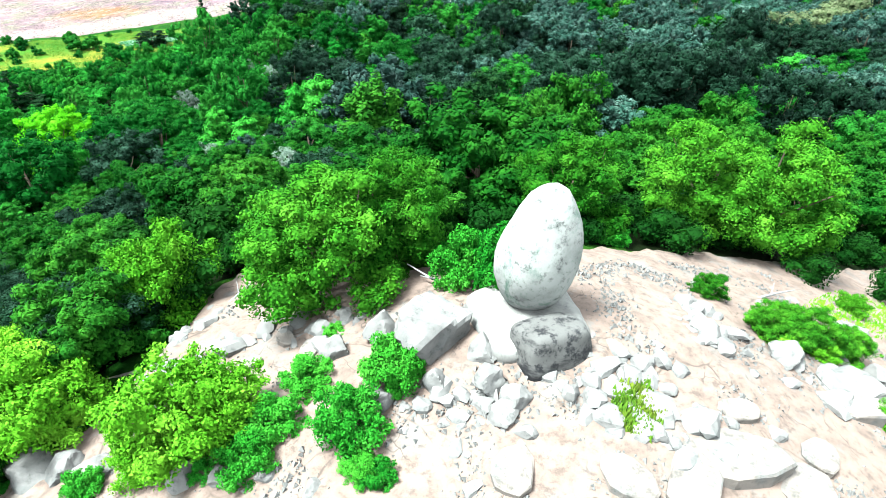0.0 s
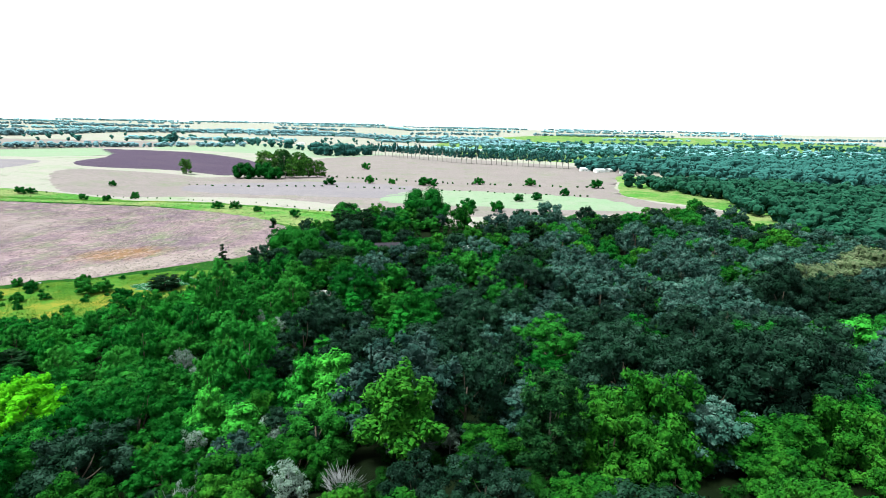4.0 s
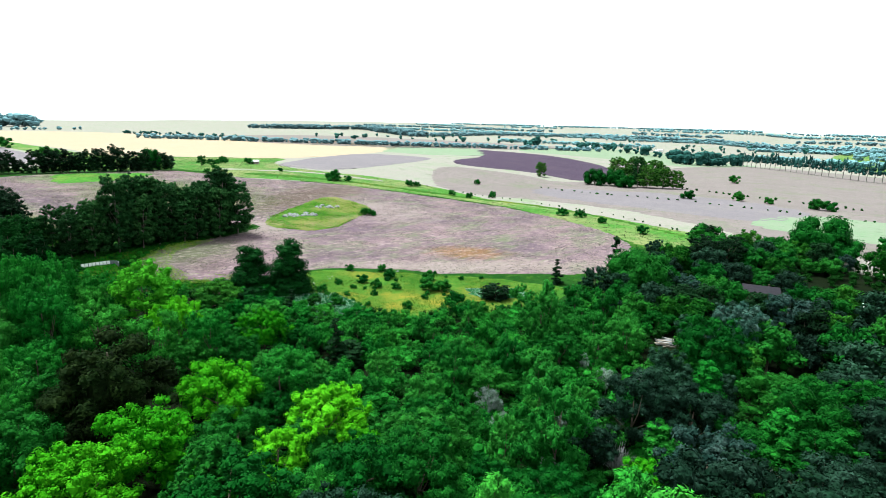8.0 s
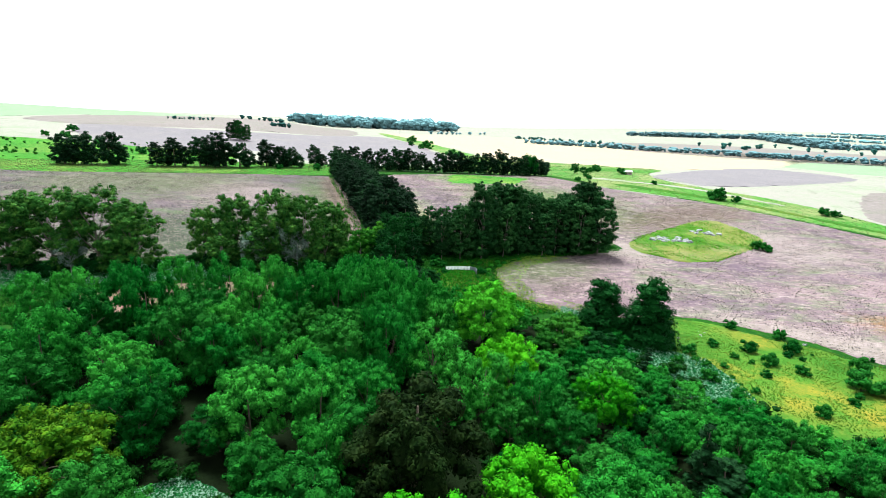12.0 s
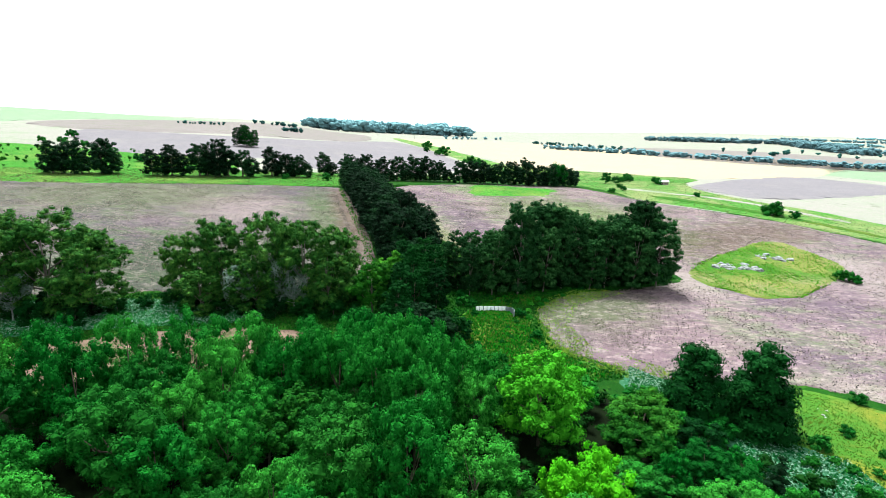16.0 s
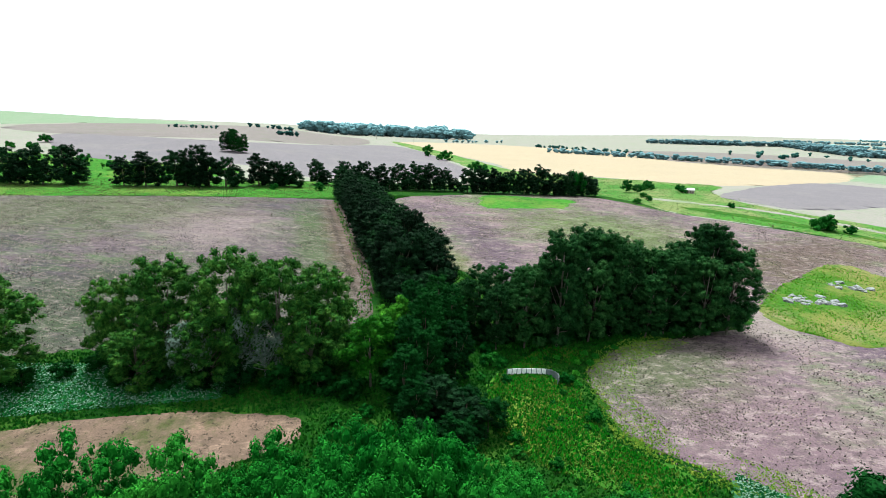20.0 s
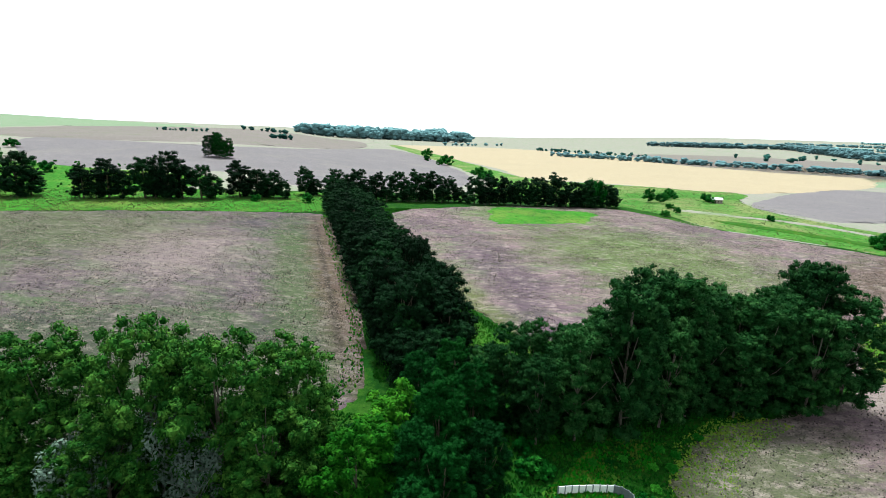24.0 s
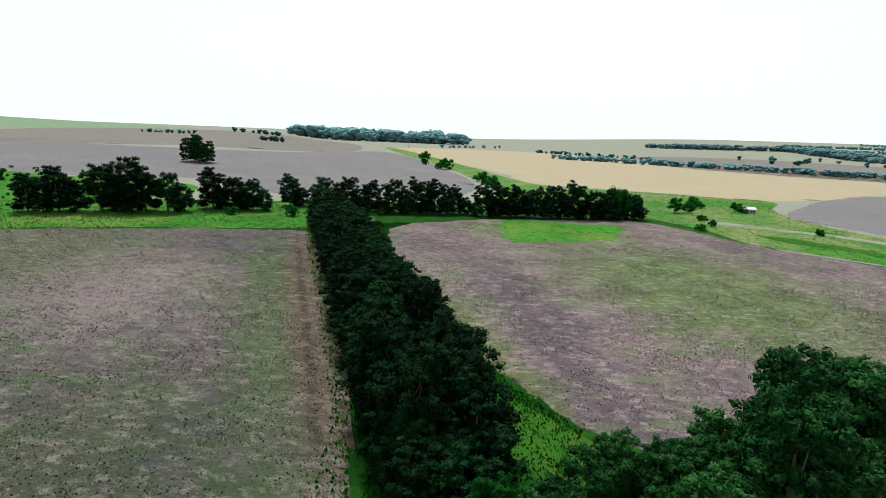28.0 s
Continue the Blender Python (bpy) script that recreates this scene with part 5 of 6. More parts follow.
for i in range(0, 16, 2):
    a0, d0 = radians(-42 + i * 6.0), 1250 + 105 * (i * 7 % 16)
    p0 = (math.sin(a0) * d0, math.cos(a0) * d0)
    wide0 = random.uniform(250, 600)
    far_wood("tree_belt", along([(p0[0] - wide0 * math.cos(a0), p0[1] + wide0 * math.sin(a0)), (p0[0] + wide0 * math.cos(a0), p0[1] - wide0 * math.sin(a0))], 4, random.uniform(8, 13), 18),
             LEAF["blue"], "haze-tinted belt of trees across the plain", 100 + i, 8, broad=1.3)
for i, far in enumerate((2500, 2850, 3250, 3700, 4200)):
    far_wood("tree_belt", [q for k in range(6) for q in along([(-2600 + k * 800 + random.uniform(-200, 200), far + random.uniform(-80, 80)), (-2600 + k * 800 + random.uniform(300, 900), far + random.uniform(-80, 80))], 8, 14, 25)], LEAF["blue"], "pale haze-tinted belt of trees near the horizon", 130 + i, 6, broad=1.3)
far_wood("hedge", along([(-316, 410), (-216, 424), (-140, 402), (-64, 360)], 9, 1.3, 1.0) + along([(-250, 520), (-60, 500), (120, 470)], 8, 2.0, 3) + along([(-200, 640), (0, 560), (150, 545)], 9, 2.5, 3), LEAF["olive"], "low green hedge between the pastures", 16)
far_wood("scrub", [(random.uniform(-625, -515), random.uniform(-190, 10), random.uniform(1.2, 3.2)) for _ in range(110)], LEAF["olive"], "scattered green scrub on the hillside", 17)
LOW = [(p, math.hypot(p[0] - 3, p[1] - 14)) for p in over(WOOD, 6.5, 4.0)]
# undergrowth coloured to read as shade in the gaps
far_wood("undergrowth", [p for p, d in LOW if d > 95 and not inside(OPEN[0], p[0], p[1])], LEAF["under"], "dense undergrowth, shade between the trees put in its colour", 18, 150, 0.085, 0.62)
far_wood("undergrowth", [p for p, d in LOW if 21 < d <= 95 and not inside(OPEN[1], p[0], p[1])], LEAF["under"], "dense hillside undergrowth with shade put in its colour", 19, 700, 0.055, 0.6)

STAND = [(x, y, 4.6 * random.uniform(0.7, 1.2)) for x, y in ((random.uniform(-124, -42), random.uniform(104, 232)) for _ in range(620))
         if y > 92 - 0.25 * x and inside(WOOD, x, y) and not any(inside(p, x, y) for p in OPEN) and (np.hypot(planted[:, 0] - x, planted[:, 1] - y) > planted[:, 2]).all()]
far_wood("poplar_thicket", STAND, LEAF["poplar"], "dense green thicket of poplar shoots", 21, 700, 0.045, 0.6)

# ---- rocky hilltop ----
SLAB_P = [(-21, 12), (-17, 16), (-15, 22), (-14, 30), (-10, 27), (-5, 26), (0, 25.5), (4, 24.5), (9.7, 29), (13, 30), (23, 34), (34, 38), (48, 45), (52, 40), (40, 25), (30, 10), (18, -2), (0, -6), (-16, 0)]
# low shrubs in the same near-black leaf stand for shade behind the slab
far_wood("undergrowth", [p for p in over([(-44, -4), (-44, 50), (0, 48), (60, 62), (56, 46), (20, 30), (0, 20), (-16, -4)], 2.6, 2.3) if float(distance_in(SLAB_P, np.array([[p[0], p[1]]]))[0][0]) > 1.2], LEAF["under"], "low shrubs round the rocky hilltop, coloured dark for shade", 20, 500, 0.07, 0.6)
field("granite_slab", SLAB_P,
      SAND, 0.5, 0.22, "pale pink granite slab and grit on the hilltop", "rock", rough=0.7, relief=0.35)


def rock_mesh(name, size, mat, seed, level=3, cuts=14, rough=0.14, low=0.6):
    rng = np.random.default_rng(seed)
    v, f = ICO[level]
    nrm = unit(rng.standard_normal((cuts, 3)))
    far = rng.uniform(low, 1.0, cuts)
    dots = v @ nrm.T
    r = np.min(np.where(dots > 0.15, far / np.maximum(dots, 0.15), 9), axis=1).clip(0.5, 1.15)
    P = v * r[:, None]
    out = []
    for p in P:
        q = Vector(p)
        d = 1 + rough * noise.noise(q * 2.0 + Vector((seed * 3.1, 0, 0))) + rough * 0.5 * noise.noise(q * 5.0 + Vector((0, seed * 1.7, 0)))
        out.append((p[0] * size[0] * d, p[1] * size[1] * d, p[2] * size[2] * d))
    me = mesh_of(name, out, [tuple(int(k) for k in t) for t in f], [mat], True)
    me.set_sharp_from_angle(angle=radians(17))
    return me


def boulder(x, y, wide, tall, seed, label="rounded grey granite boulder on the slab", name="boulder", turn=0):
    me = rock_mesh(name, (wide / 2, wide * 0.45, tall * 0.62), OUTCROP if name == "outcrop" else GRANITE, seed, 4 if wide > 1.2 and name == "boulder" else 3, 18, 0.12, 0.5)
    ob = new(name, me)
    ob.matrix_basis = pose(x, y, up(x, y) + tall * 0.26, 0, 0, turn)
    return tagged(ob, label, "rock", "hilltop boulders")


def balanced_rock():
    """An egg standing on its end, flatter on one flank and leaning a little."""
    v, f = ICO[4]
    out = []
    for p in v:
        q = Vector(p)
        r = 1 - 0.16 * q.z - 0.1 * q.z * q.z
        d = 1 + 0.09 * noise.noise(q * 1.2 + Vector((4, 1, 0))) + 0.03 * noise.noise(q * 4.0)
        x = q.x * 1.92 * r * d
        x = x if x < 1.45 else 1.45 + (x - 1.45) * 0.5
        z = q.z * 3.15 * d
        out.append((x, q.y * 1.75 * r * d, max(z, -2.95 + 0.1 * q.x)))
    ob = new("balanced_rock", mesh_of("balanced_rock", out, [tuple(int(k) for k in t) for t in f], [BALANCED], True))
    ob.matrix_basis = pose(4.5, 19.8, 32.25, -3, 9, 12)
    tagged(ob, "huge egg-shaped grey granite boulder balanced on end", "rock")


balanced_rock()


def block_mesh(name, size, mat, seed, hard=6.0):
    """A squarish block with rounded, broken edges."""
    v, f = ICO[4]
    out = []
    for p in v:
        q = Vector(p) / (sum(abs(c) ** hard for c in p) ** (1 / hard))
        d = 1 + 0.12 * noise.noise(q * 0.9 + Vector((seed, 0, 0))) + 0.05 * noise.noise(q * 2.6 + Vector((0, seed, 0)))
        out.append((q.x * size[0] * d, q.y * size[1] * d, q.z * size[2] * (1 + 0.3 * (d - 1))))
    return mesh_of(name, out, [tuple(int(k) for k in t) for t in f], [mat], True)


ped = new("pedestal_rock", block_mesh("pedestal_rock", (2.5, 2.4, 1.5), STAINED, 21))
ped.matrix_basis = pose(4.3, 19.0, 28.0, -3, -4, 12)
tagged(ped, "cracked grey granite block carrying the balanced boulder", "rock")
for i, (x, y, w, h) in enumerate([(-0.3, 18.3, 4.2, 2.6), (-2.6, 19.2, 2.4, 1.7), (1.9, 17.0, 1.7, 1.4), (2.2, 15.4, 1.8, 1.3), (3.2, 14.5, 1.7, 1.2), (2.4, 13.9, 1.5, 1.1), (-0.1, 15.6, 1.4, 1.2), (-0.7, 14.7, 1.0, 0.9), (0.4, 14.7, 1.0, 0.9), (-1.6, 16.8, 0.9, 0.9),
                                  (-2.3, 15.0, 1.5, 1.2), (-4.8, 18.2, 1.5, 1.4), (-5.0, 21.7, 1.1, 0.8), (-6.4, 20.6, 1.2, 0.9), (-18.4, 14.4, 3.4, 1.4), (-16.2, 14.0, 2.0, 1.2), (-14.6, 13.6, 1.6, 1.1), (-13.2, 16.9, 1.4, 1.5), (-14.2, 17.8, 1.2, 1.3), (-9.0, 14.6, 1.5, 1.2), (-8.4, 12.4, 1.7, 1.0),
                                  (-10.2, 12.6, 1.9, 1.2), (-11.6, 12.9, 1.4, 1.0), (-6.6, 12.2, 1.2, 0.8), (-4.6, 11.5, 1.3, 0.7), (17.2, 19.1, 2.0, 1.4), (19.9, 18.0, 3.7, 1.3), (15.0, 18.6, 0.9, 0.8), (24.6, 23.2, 2.4, 1.8), (23.4, 19.6, 1.7, 1.4), (21.9, 20.4, 1.2, 0.9), (6.6, 15.8, 1.2, 0.8), (5.4, 14.6, 1.1, 0.9), (8.4, 13.2, 1.3, 0.8), (9.6, 15.2, 1.0, 0.6)]):
    boulder(x, y, w, h, 40 + i, turn=i * 47)
BLACK = rock_material("black_stained_granite", (0.13, 0.128, 0.128), (0.014, 0.014, 0.017), (0.02, 0.02, 0.024), (0.5, 0.6), (2.6, 2.6, 0.5))
side = new("stained_rock", block_mesh("stained_rock", (1.6, 1.1, 1.2), BLACK, 37))
side.matrix_basis = pose(4.9, 16.9, up(4.9, 16.9) + 0.5, -14, 6, 24)
tagged(side, "granite block streaked black by seeping water", "rock")


def granite_plate(x, y, wide, deep, tall, seed, turn):
    """A flat broken plate of the slab with sharp cracks round it."""
    rng = random.Random(seed)
    n = 11
    rim = [(math.cos(6.283 * (k + rng.uniform(-.25, .25)) / n) * wide / 2 * rng.uniform(0.85, 1.1), math.sin(6.283 * (k + rng.uniform(-.25, .25)) / n) * deep / 2 * rng.uniform(0.85, 1.1)) for k in range(n)]
    V = [(px, py, -0.5) for px, py in rim] + [(px, py, tall * 0.82) for px, py in rim] + [(px * 0.93, py * 0.93, tall + rng.uniform(-.04, .04)) for px, py in rim]
    F = [(k + m * n, (k + 1) % n + m * n, (k + 1) % n + (m + 1) * n, k + (m + 1) * n) for m in (0, 1) for k in range(n)] + [tuple(range(2 * n, 3 * n))]
    ob = new("granite_plate", mesh_of("granite_plate", V, F, [SLAB]))
    ob.matrix_basis = pose(x, y, up(x, y) + 0.3, rng.uniform(-3, 3), rng.uniform(-3, 3), turn)
    return tagged(ob, "flat cracked plate of pale granite", "rock", "broken plates of the slab")


SLAB = rock_material("pale_slab_granite", (0.254, 0.221, 0.205), (0.18, 0.18, 0.18), (0.08, 0.075, 0.07), (0.54, 0.72))
for i, (x, y, w, h, tall) in enumerate([(11.6, 12.5, 4.4, 2.4, 0.42), (9.4, 11.2, 2.6, 2.0, 0.36), (13.9, 11.6, 2.6, 2.2, 0.34), (12.6, 14.6, 1.9, 1.2, 0.26), (15.6, 13.2, 1.8, 1.5, 0.26), (6.9, 11.3, 2.4, 1.7, 0.26), (19.9, 16.4, 2.4, 1.5, 0.5),
                                        (-6.2, 18.8, 1.5, 1.0, 0.24), (-7.8, 20.0, 1.3, 0.9, 0.24), (-9.2, 18.6, 1.2, 0.9, 0.24), (2.8, 11.6, 2.2, 1.6, 0.2)]):
    granite_plate(x, y, w, h, tall, 300 + i, i * 61)
STONES = [rock_mesh("stone", (0.6, 0.45, 0.36), GRANITE, 90 + k, 2, 9, 0.15, 0.45) for k in range(6)]


def stone(x, y, s, turn):
    ob = new("stone", STONES[random.randrange(6)])
    ob.matrix_basis = pose(x, y, up(x, y) + 0.16 * s + 0.1, 0, 0, turn) @ Matrix.Diagonal((s, s, s, 1))
    return tagged(ob, "small broken grey granite stone on the slab", "stone", "loose stones on the hilltop")


for cx, cy, rx, ry, n in [(8, 15.2, 2.2, 2.6, 75), (13.4, 20.4, 0.9, 2.6, 45), (9.6, 13.4, 3, 1.2, 36), (-13, 21, 2.0, 5, 40), (-7, 20.5, 3, 1.6, 30), (19, 17.5, 4, 2, 30), (1, 14, 2.5, 2.0, 30), (20, 24, 7, 4, 20)]:
    for i in range(n):
        stone(cx + random.gauss(0, 0.6) * rx, cy + random.gauss(0, 0.6) * ry, random.choice((0.4, 0.55, 0.7, 0.9, 1.2)) * random.uniform(0.7, 1.3), random.uniform(0, 360))
for x, y, k, s, h in [(-6.4, 24.3, "hilltree", 1.15, 0.95), (-2.6, 27.0, "hilltree", 0.9, 1.15), (21, 37.5, "hilltree", 1.25, 1.05), (27, 38.5, "hilltree", 1.35, 1.05), (9.3, 34.1, "hilltree", 1.05, 1.0),
                      (15.4, 23.9, "hilltree", 0.26, 1.0), (17.6, 21.2, "hilltree", 0.32, 0.9), (19.0, 21.4, "hilltree", 0.38, 0.9), (20.6, 21.4, "hilltree", 0.36, 0.9), (22.2, 21.2, "hilltree", 0.34, 0.9), (28.5, 28.2, "scrub", 0.55, 1.0), (21.3, 16.3, "scrub", 0.5, 1.0), (18.2, 20.2, "scrub", 0.42, 1.0), (20.4, 20.2, "scrub", 0.4, 1.0),
                      (-10.6, 14.3, "scrub", 1.3, 1.15), (-8.8, 15.0, "scrub", 0.95, 1.1), (-12.2, 13.8, "scrub", 0.8, 1.1), (-1.8, 16.1, "herb", 0.95, 1.2), (-1.4, 17.4, "herb", 0.8, 1.0), (-3.5, 13.7, "herb", 1.0, 1.1), (-2.9, 12, "herb", 0.5, 1.0), (-2.2, 11.7, "herb", 0.5, 1.0),
                      (-7.5, 12.7, "herb", 0.75, 1.1), (-7.0, 14.4, "herb", 0.95, 0.9), (-5.8, 16.7, "herb", 0.8, 0.8), (-14.6, 12.7, "herb", 0.6, 1.1), (-5.3, 20, "herb", 0.4, 0.9), (-9.4, 12.6, "herb", 0.4, 1.0), (12.1, 31.7, "herb", 1.0, 0.8), (3.4, 22.6, "herb", 1.3, 1.2), (1.2, 23.4, "herb", 1.1, 1.2),
                      (-18.6, 16.2, "scrub", 1.4, 1.1), (-21, 17.5, "scrub", 1.3, 1.1), (-23.4, 21.4, "scrub", 1.2, 1.1), (-19.3, 23.4, "airy", 1.0, 1.0), (-29.8, 28.8, "airy", 0.9, 1.1), (-16.8, 26.2, "scrub", 1.5, 1.2), (-20, 29, "hilltree", 0.8, 0.8), (-26, 25, "airy", 1.0, 1.0)]:
    plant(k, x, y, s, stretch=h)


def fallen_log(x, y, turn, length):
    V, F = [], []
    tube(V, F, [(0, 0, 0.12), (length * 0.5, 0.15, 0.2), (length, 0, 0.45)], [0.1, 0.07, 0.03], 6)
    tube(V, F, [(length * 0.4, 0.1, 0.18), (length * 0.6, 0.7, 0.6)], [0.05, 0.02], 5)
    ob = new("dead_branch", mesh_of("dead_branch", V, F, [DEAD], True))
    ob.matrix_basis = pose(x, y, up(x, y) + 0.1, 0, 0, turn)
    tagged(ob, "bleached dead branch lying on the slab", "branch")


for x, y, turn, n in [(1.0, 22.5, 150, 3.2), (-12.8, 25, 60, 2.4), (-9, 21, 20, 1.8), (20, 26, 10, 2.5)]:
    fallen_log(x, y, turn, n)

# ---- stones on the grassy knoll and in the meadow ----
for i, (cx, cy, rx, ry, n) in enumerate([(-264, 243, 5, 5, 22), (-262, 253, 4.5, 4.5, 18), (-274, 275, 4, 4, 14), (-271, 281, 3, 3, 9), (-165, 174, 2, 3, 5), (-165, 183, 2, 2, 4), (-152, 208, 1.5, 1.5, 2), (-24, 144, 4, 3, 12), (-13, 144, 3, 2.5, 9), (-21, 67, 2.5, 3, 8), (-13, 60, 3, 2.5, 8)]):
    for k in range(n):
        w = random.uniform(1.1, 4.2) * (1.0 if i < 4 else 0.6 if i > 6 else 0.4)
        boulder(cx + random.uniform(-rx, rx), cy + random.uniform(-ry, ry), w, w * random.uniform(0.35, 0.55), 140 + i * 20 + k, "pale weathered granite outcrop in the grass", "outcrop", k * 73)

# ---- buildings ----


def part(name, bm, material, parent, label=""):
    me = bpy.data.meshes.new(name)
    bm.to_mesh(me)
    bm.free()
    me.materials.append(material)
    ob = new(name, me)
    ob.parent = parent
    return tagged(ob, label)


def box(cx, cy, cz, sx, sy, sz, bevel=0.03):
    bm = bmesh.new()
    bmesh.ops.create_cube(bm, size=1, matrix=Matrix.LocRotScale((cx, cy, cz), None, (sx, sy, sz)))
    if bevel:
        bmesh.ops.bevel(bm, geom=bm.edges[:], offset=bevel, segments=1, affect="EDGES")
    return bm


def gable(sx, sy, z, rise, over_hang=0.4):
    bm = bmesh.new()
    a, b = sx / 2 + over_hang, sy / 2 + over_hang
    lo = [bm.verts.new(p) for p in ((-a, -b, z), (a, -b, z), (a, b, z), (-a, b, z))]
    ri = [bm.verts.new((-a, 0, z + rise)), bm.verts.new((a, 0, z + rise))]
    for q in ((lo[0], lo[1], ri[1], ri[0]), (lo[2], lo[3], ri[0], ri[1]), (lo[3], lo[0], ri[0]), (lo[1], lo[2], ri[1]), (lo[3], lo[2], lo[1], lo[0])):
        bm.faces.new(q)
    bmesh.ops.recalc_face_normals(bm, faces=bm.faces[:])
    return bm


def house(name, x, y, turn, sx, sy, tall, rise, wall, roof, label):
    ob = new(name)
    ob.matrix_basis = pose(x, y, up(x, y), 0, 0, turn)
    part("wall", box(0, 0, tall / 2 - 0.2, sx, sy, tall + 0.4), wall, ob)
    part("roof", gable(sx, sy, tall, rise), roof, ob)
    part("door", box(-sx * 0.2, -sy / 2 - 0.02, 1.0, 0.9, 0.08, 2.0), BARK, ob)
    for k in (0.1, 0.34):
        w = part("window", box(sx * k, -sy / 2 - 0.02, 1.4, 1.1, 0.1, 1.0), PLASTER, ob)
        part("pane", box(sx * k, -sy / 2 - 0.06, 1.4, 0.9, 0.06, 0.8, 0), PANE, w)
    part("chimney", box(sx * 0.25, sy * 0.2, tall + rise * 0.8, 0.5, 0.5, 1.2), wall, ob)
    return tagged(ob, label, "house")


house("shed", -33, 266, 15, 11, 8, 3.0, 1.8, BARK, TAR, "low shed with a dark tarred roof among trees")
house("house", 1, 265, -20, 10, 7, 3.0, 1.7, REDWALL, TIN, "red brick house with a pale tin roof")
house("shed", 12, 271, -20, 6, 5, 2.5, 1.0, PLASTER, TIN, "small shed with a pale tin roof")
house("shed", -484, 372, 70, 7, 5, 2.8, 1.4, PLASTER, TIN, "small field shed by the green belt")
for i, (x, y) in enumerate([(190, 800), (205, 780), (222, 792), (236, 770)]):
    house("house", x, y, 20 * i, 14, 9, 3.5, 2.0, CONCRETE, TIN, "far white farmhouse at the edge of the wood")
for i in range(9):
    house("house", -620 + i * 90 + random.uniform(-20, 20), 1500 + random.uniform(-60, 80), 30 * i, 18, 10, 4, 2.2, CONCRETE, TIN, "far pale farmhouse on the plain")


TANK = (-231.2, 124.6)


def panel_tank():
    """The standing part of a broken round stock tank, in concrete panels."""
    ob = new("stock_tank")
    x0, y0 = TANK
    ob.matrix_basis = pose(x0, y0, up(x0, y0))
    px, py, a = 0.0, 0.0, radians(86)
    for i in range(13):
        if i > 7:
            a -= radians(23)
        else:
            a -= radians(1.2)
        nx, ny = px + math.cos(a) * 1.15, py + math.sin(a) * 1.15
        bm = bmesh.new()
        bmesh.ops.create_cube(bm, size=1, matrix=Matrix.LocRotScale(((px + nx) / 2, (py + ny) / 2, 0.75), Euler((radians(random.uniform(-3, 3)), 0, a)), (1.09, 0.12, 1.7)))
        bmesh.ops.bevel(bm, geom=bm.edges[:], offset=0.02, segments=1, affect="EDGES")
        # panels past the bend are in the greyer concrete
        part("panel", bm, CONCRETE if i < 8 else GREY_CONCRETE, ob, "" if i < 8 else "grey panel")
        part("rib", box(px, py, 0.8, 0.16, 0.2, 1.8, 0.02), GREY_CONCRETE, ob)
        px, py = nx, ny
    tagged(ob, "white concrete panel wall of a broken stock tank in grass", "tank")


panel_tank()


def wood_pile(x, y):
    ob = new("wood_pile")
    ob.matrix_basis = pose(x, y, up(x, y) + 0.05, 0, 0, 25)
    for i in range(26):
        lay = i // 9
        V, F = [], []
        n, r = random.uniform(3, 5.5), random.uniform(0.14, 0.26)
        tube(V, F, [(-n / 2, 0, 0), (0, 0.08, 0), (n / 2, 0, 0)], [r, r * 0.95, r * 0.85], 7)
        log = new("log", mesh_of("log", V, F, [DEAD if i % 3 else PLASTER], True))
        log.parent = ob
        log.matrix_basis = pose(random.uniform(-1, 1), (i % 9 - 4) * 0.55 + random.uniform(-0.2, 0.2), 0.2 + lay * 0.42, 0, random.uniform(-4, 4), random.uniform(-25, 25))
    tagged(ob, "untidy pile of bleached logs in a clearing", "wood pile")


wood_pile(-48, 201)
for x, y in [(-1846, 306), (-1599, 376)]:
    V, F = [], []
    tube(V, F, [(0, 0, -0.5), (0, 0, 14)], [0.5, 0.4], 8)
    ob = new("pole", mesh_of("pole", V, F, [WHITE_BARK], True))
    ob.matrix_basis = pose(x, y, up(x, y))
    tagged(ob, "tall pale pole at the edge of the grain", "pole")

# ---- clods, weeds and reeds ----


BARE_P = [(-222, 10), (-228, 40), (-226, 62), (-222, 80), (-212, 74), (-205, 50), (-204, 10)]


def scatter(name, poly, n, size, mat, label, category, seed, lift, flat=0.6, keep=None, soft=0.3):
    rng = np.random.default_rng(seed)
    a = np.array(poly)
    P = rng.uniform(a.min(0), a.max(0), (n * (4 if keep else 2), 2))
    d, _ = distance_in(poly, P)
    P = P[d < -rng.random(len(P)) ** 2 * soft - 0.3]
    if keep:
        P = P[keep(P)]
    P = P[:n]
    m = len(P)
    z = height(P[:, 0], P[:, 1]) + lift
    c = np.column_stack([P, z])
    s = size * (0.5 + rng.random((m, 1)) ** 2 * 1.3)
    t = rng.uniform(0, 6.28, m)
    pts = []
    for k in range(3):
        ang = t + k * 2.094
        pts.append(c + np.column_stack([np.cos(ang), np.sin(ang), np.zeros(m) - 0.3]) * s * 0.6)
    pts.append(c + np.column_stack([rng.uniform(-.3, .3, m), rng.uniform(-.3, .3, m), np.full(m, flat)]) * s)
    V = np.stack(pts, 1).reshape(-1, 3)
    base = np.arange(m)[:, None] * 4
    F = np.concatenate([base + np.array(q) for q in ((0, 1, 3), (1, 2, 3), (2, 0, 3))]).tolist()
    return tagged(new(name, mesh_of(name, V, F, [mat])), label, category, kind="stuff")


CLOD = plain_material("dark_clod", (0.045, 0.04, 0.036), (0.08, 0.065, 0.06), 0.5, 0.95)
STRAW = plain_material("straw", (0.3, 0.235, 0.2), (0.21, 0.165, 0.145), 0.5, 0.95)
HEADS = plain_material("pale_flower_heads", (0.3, 0.44, 0.33), (0.17, 0.31, 0.2), 0.5, 0.9)
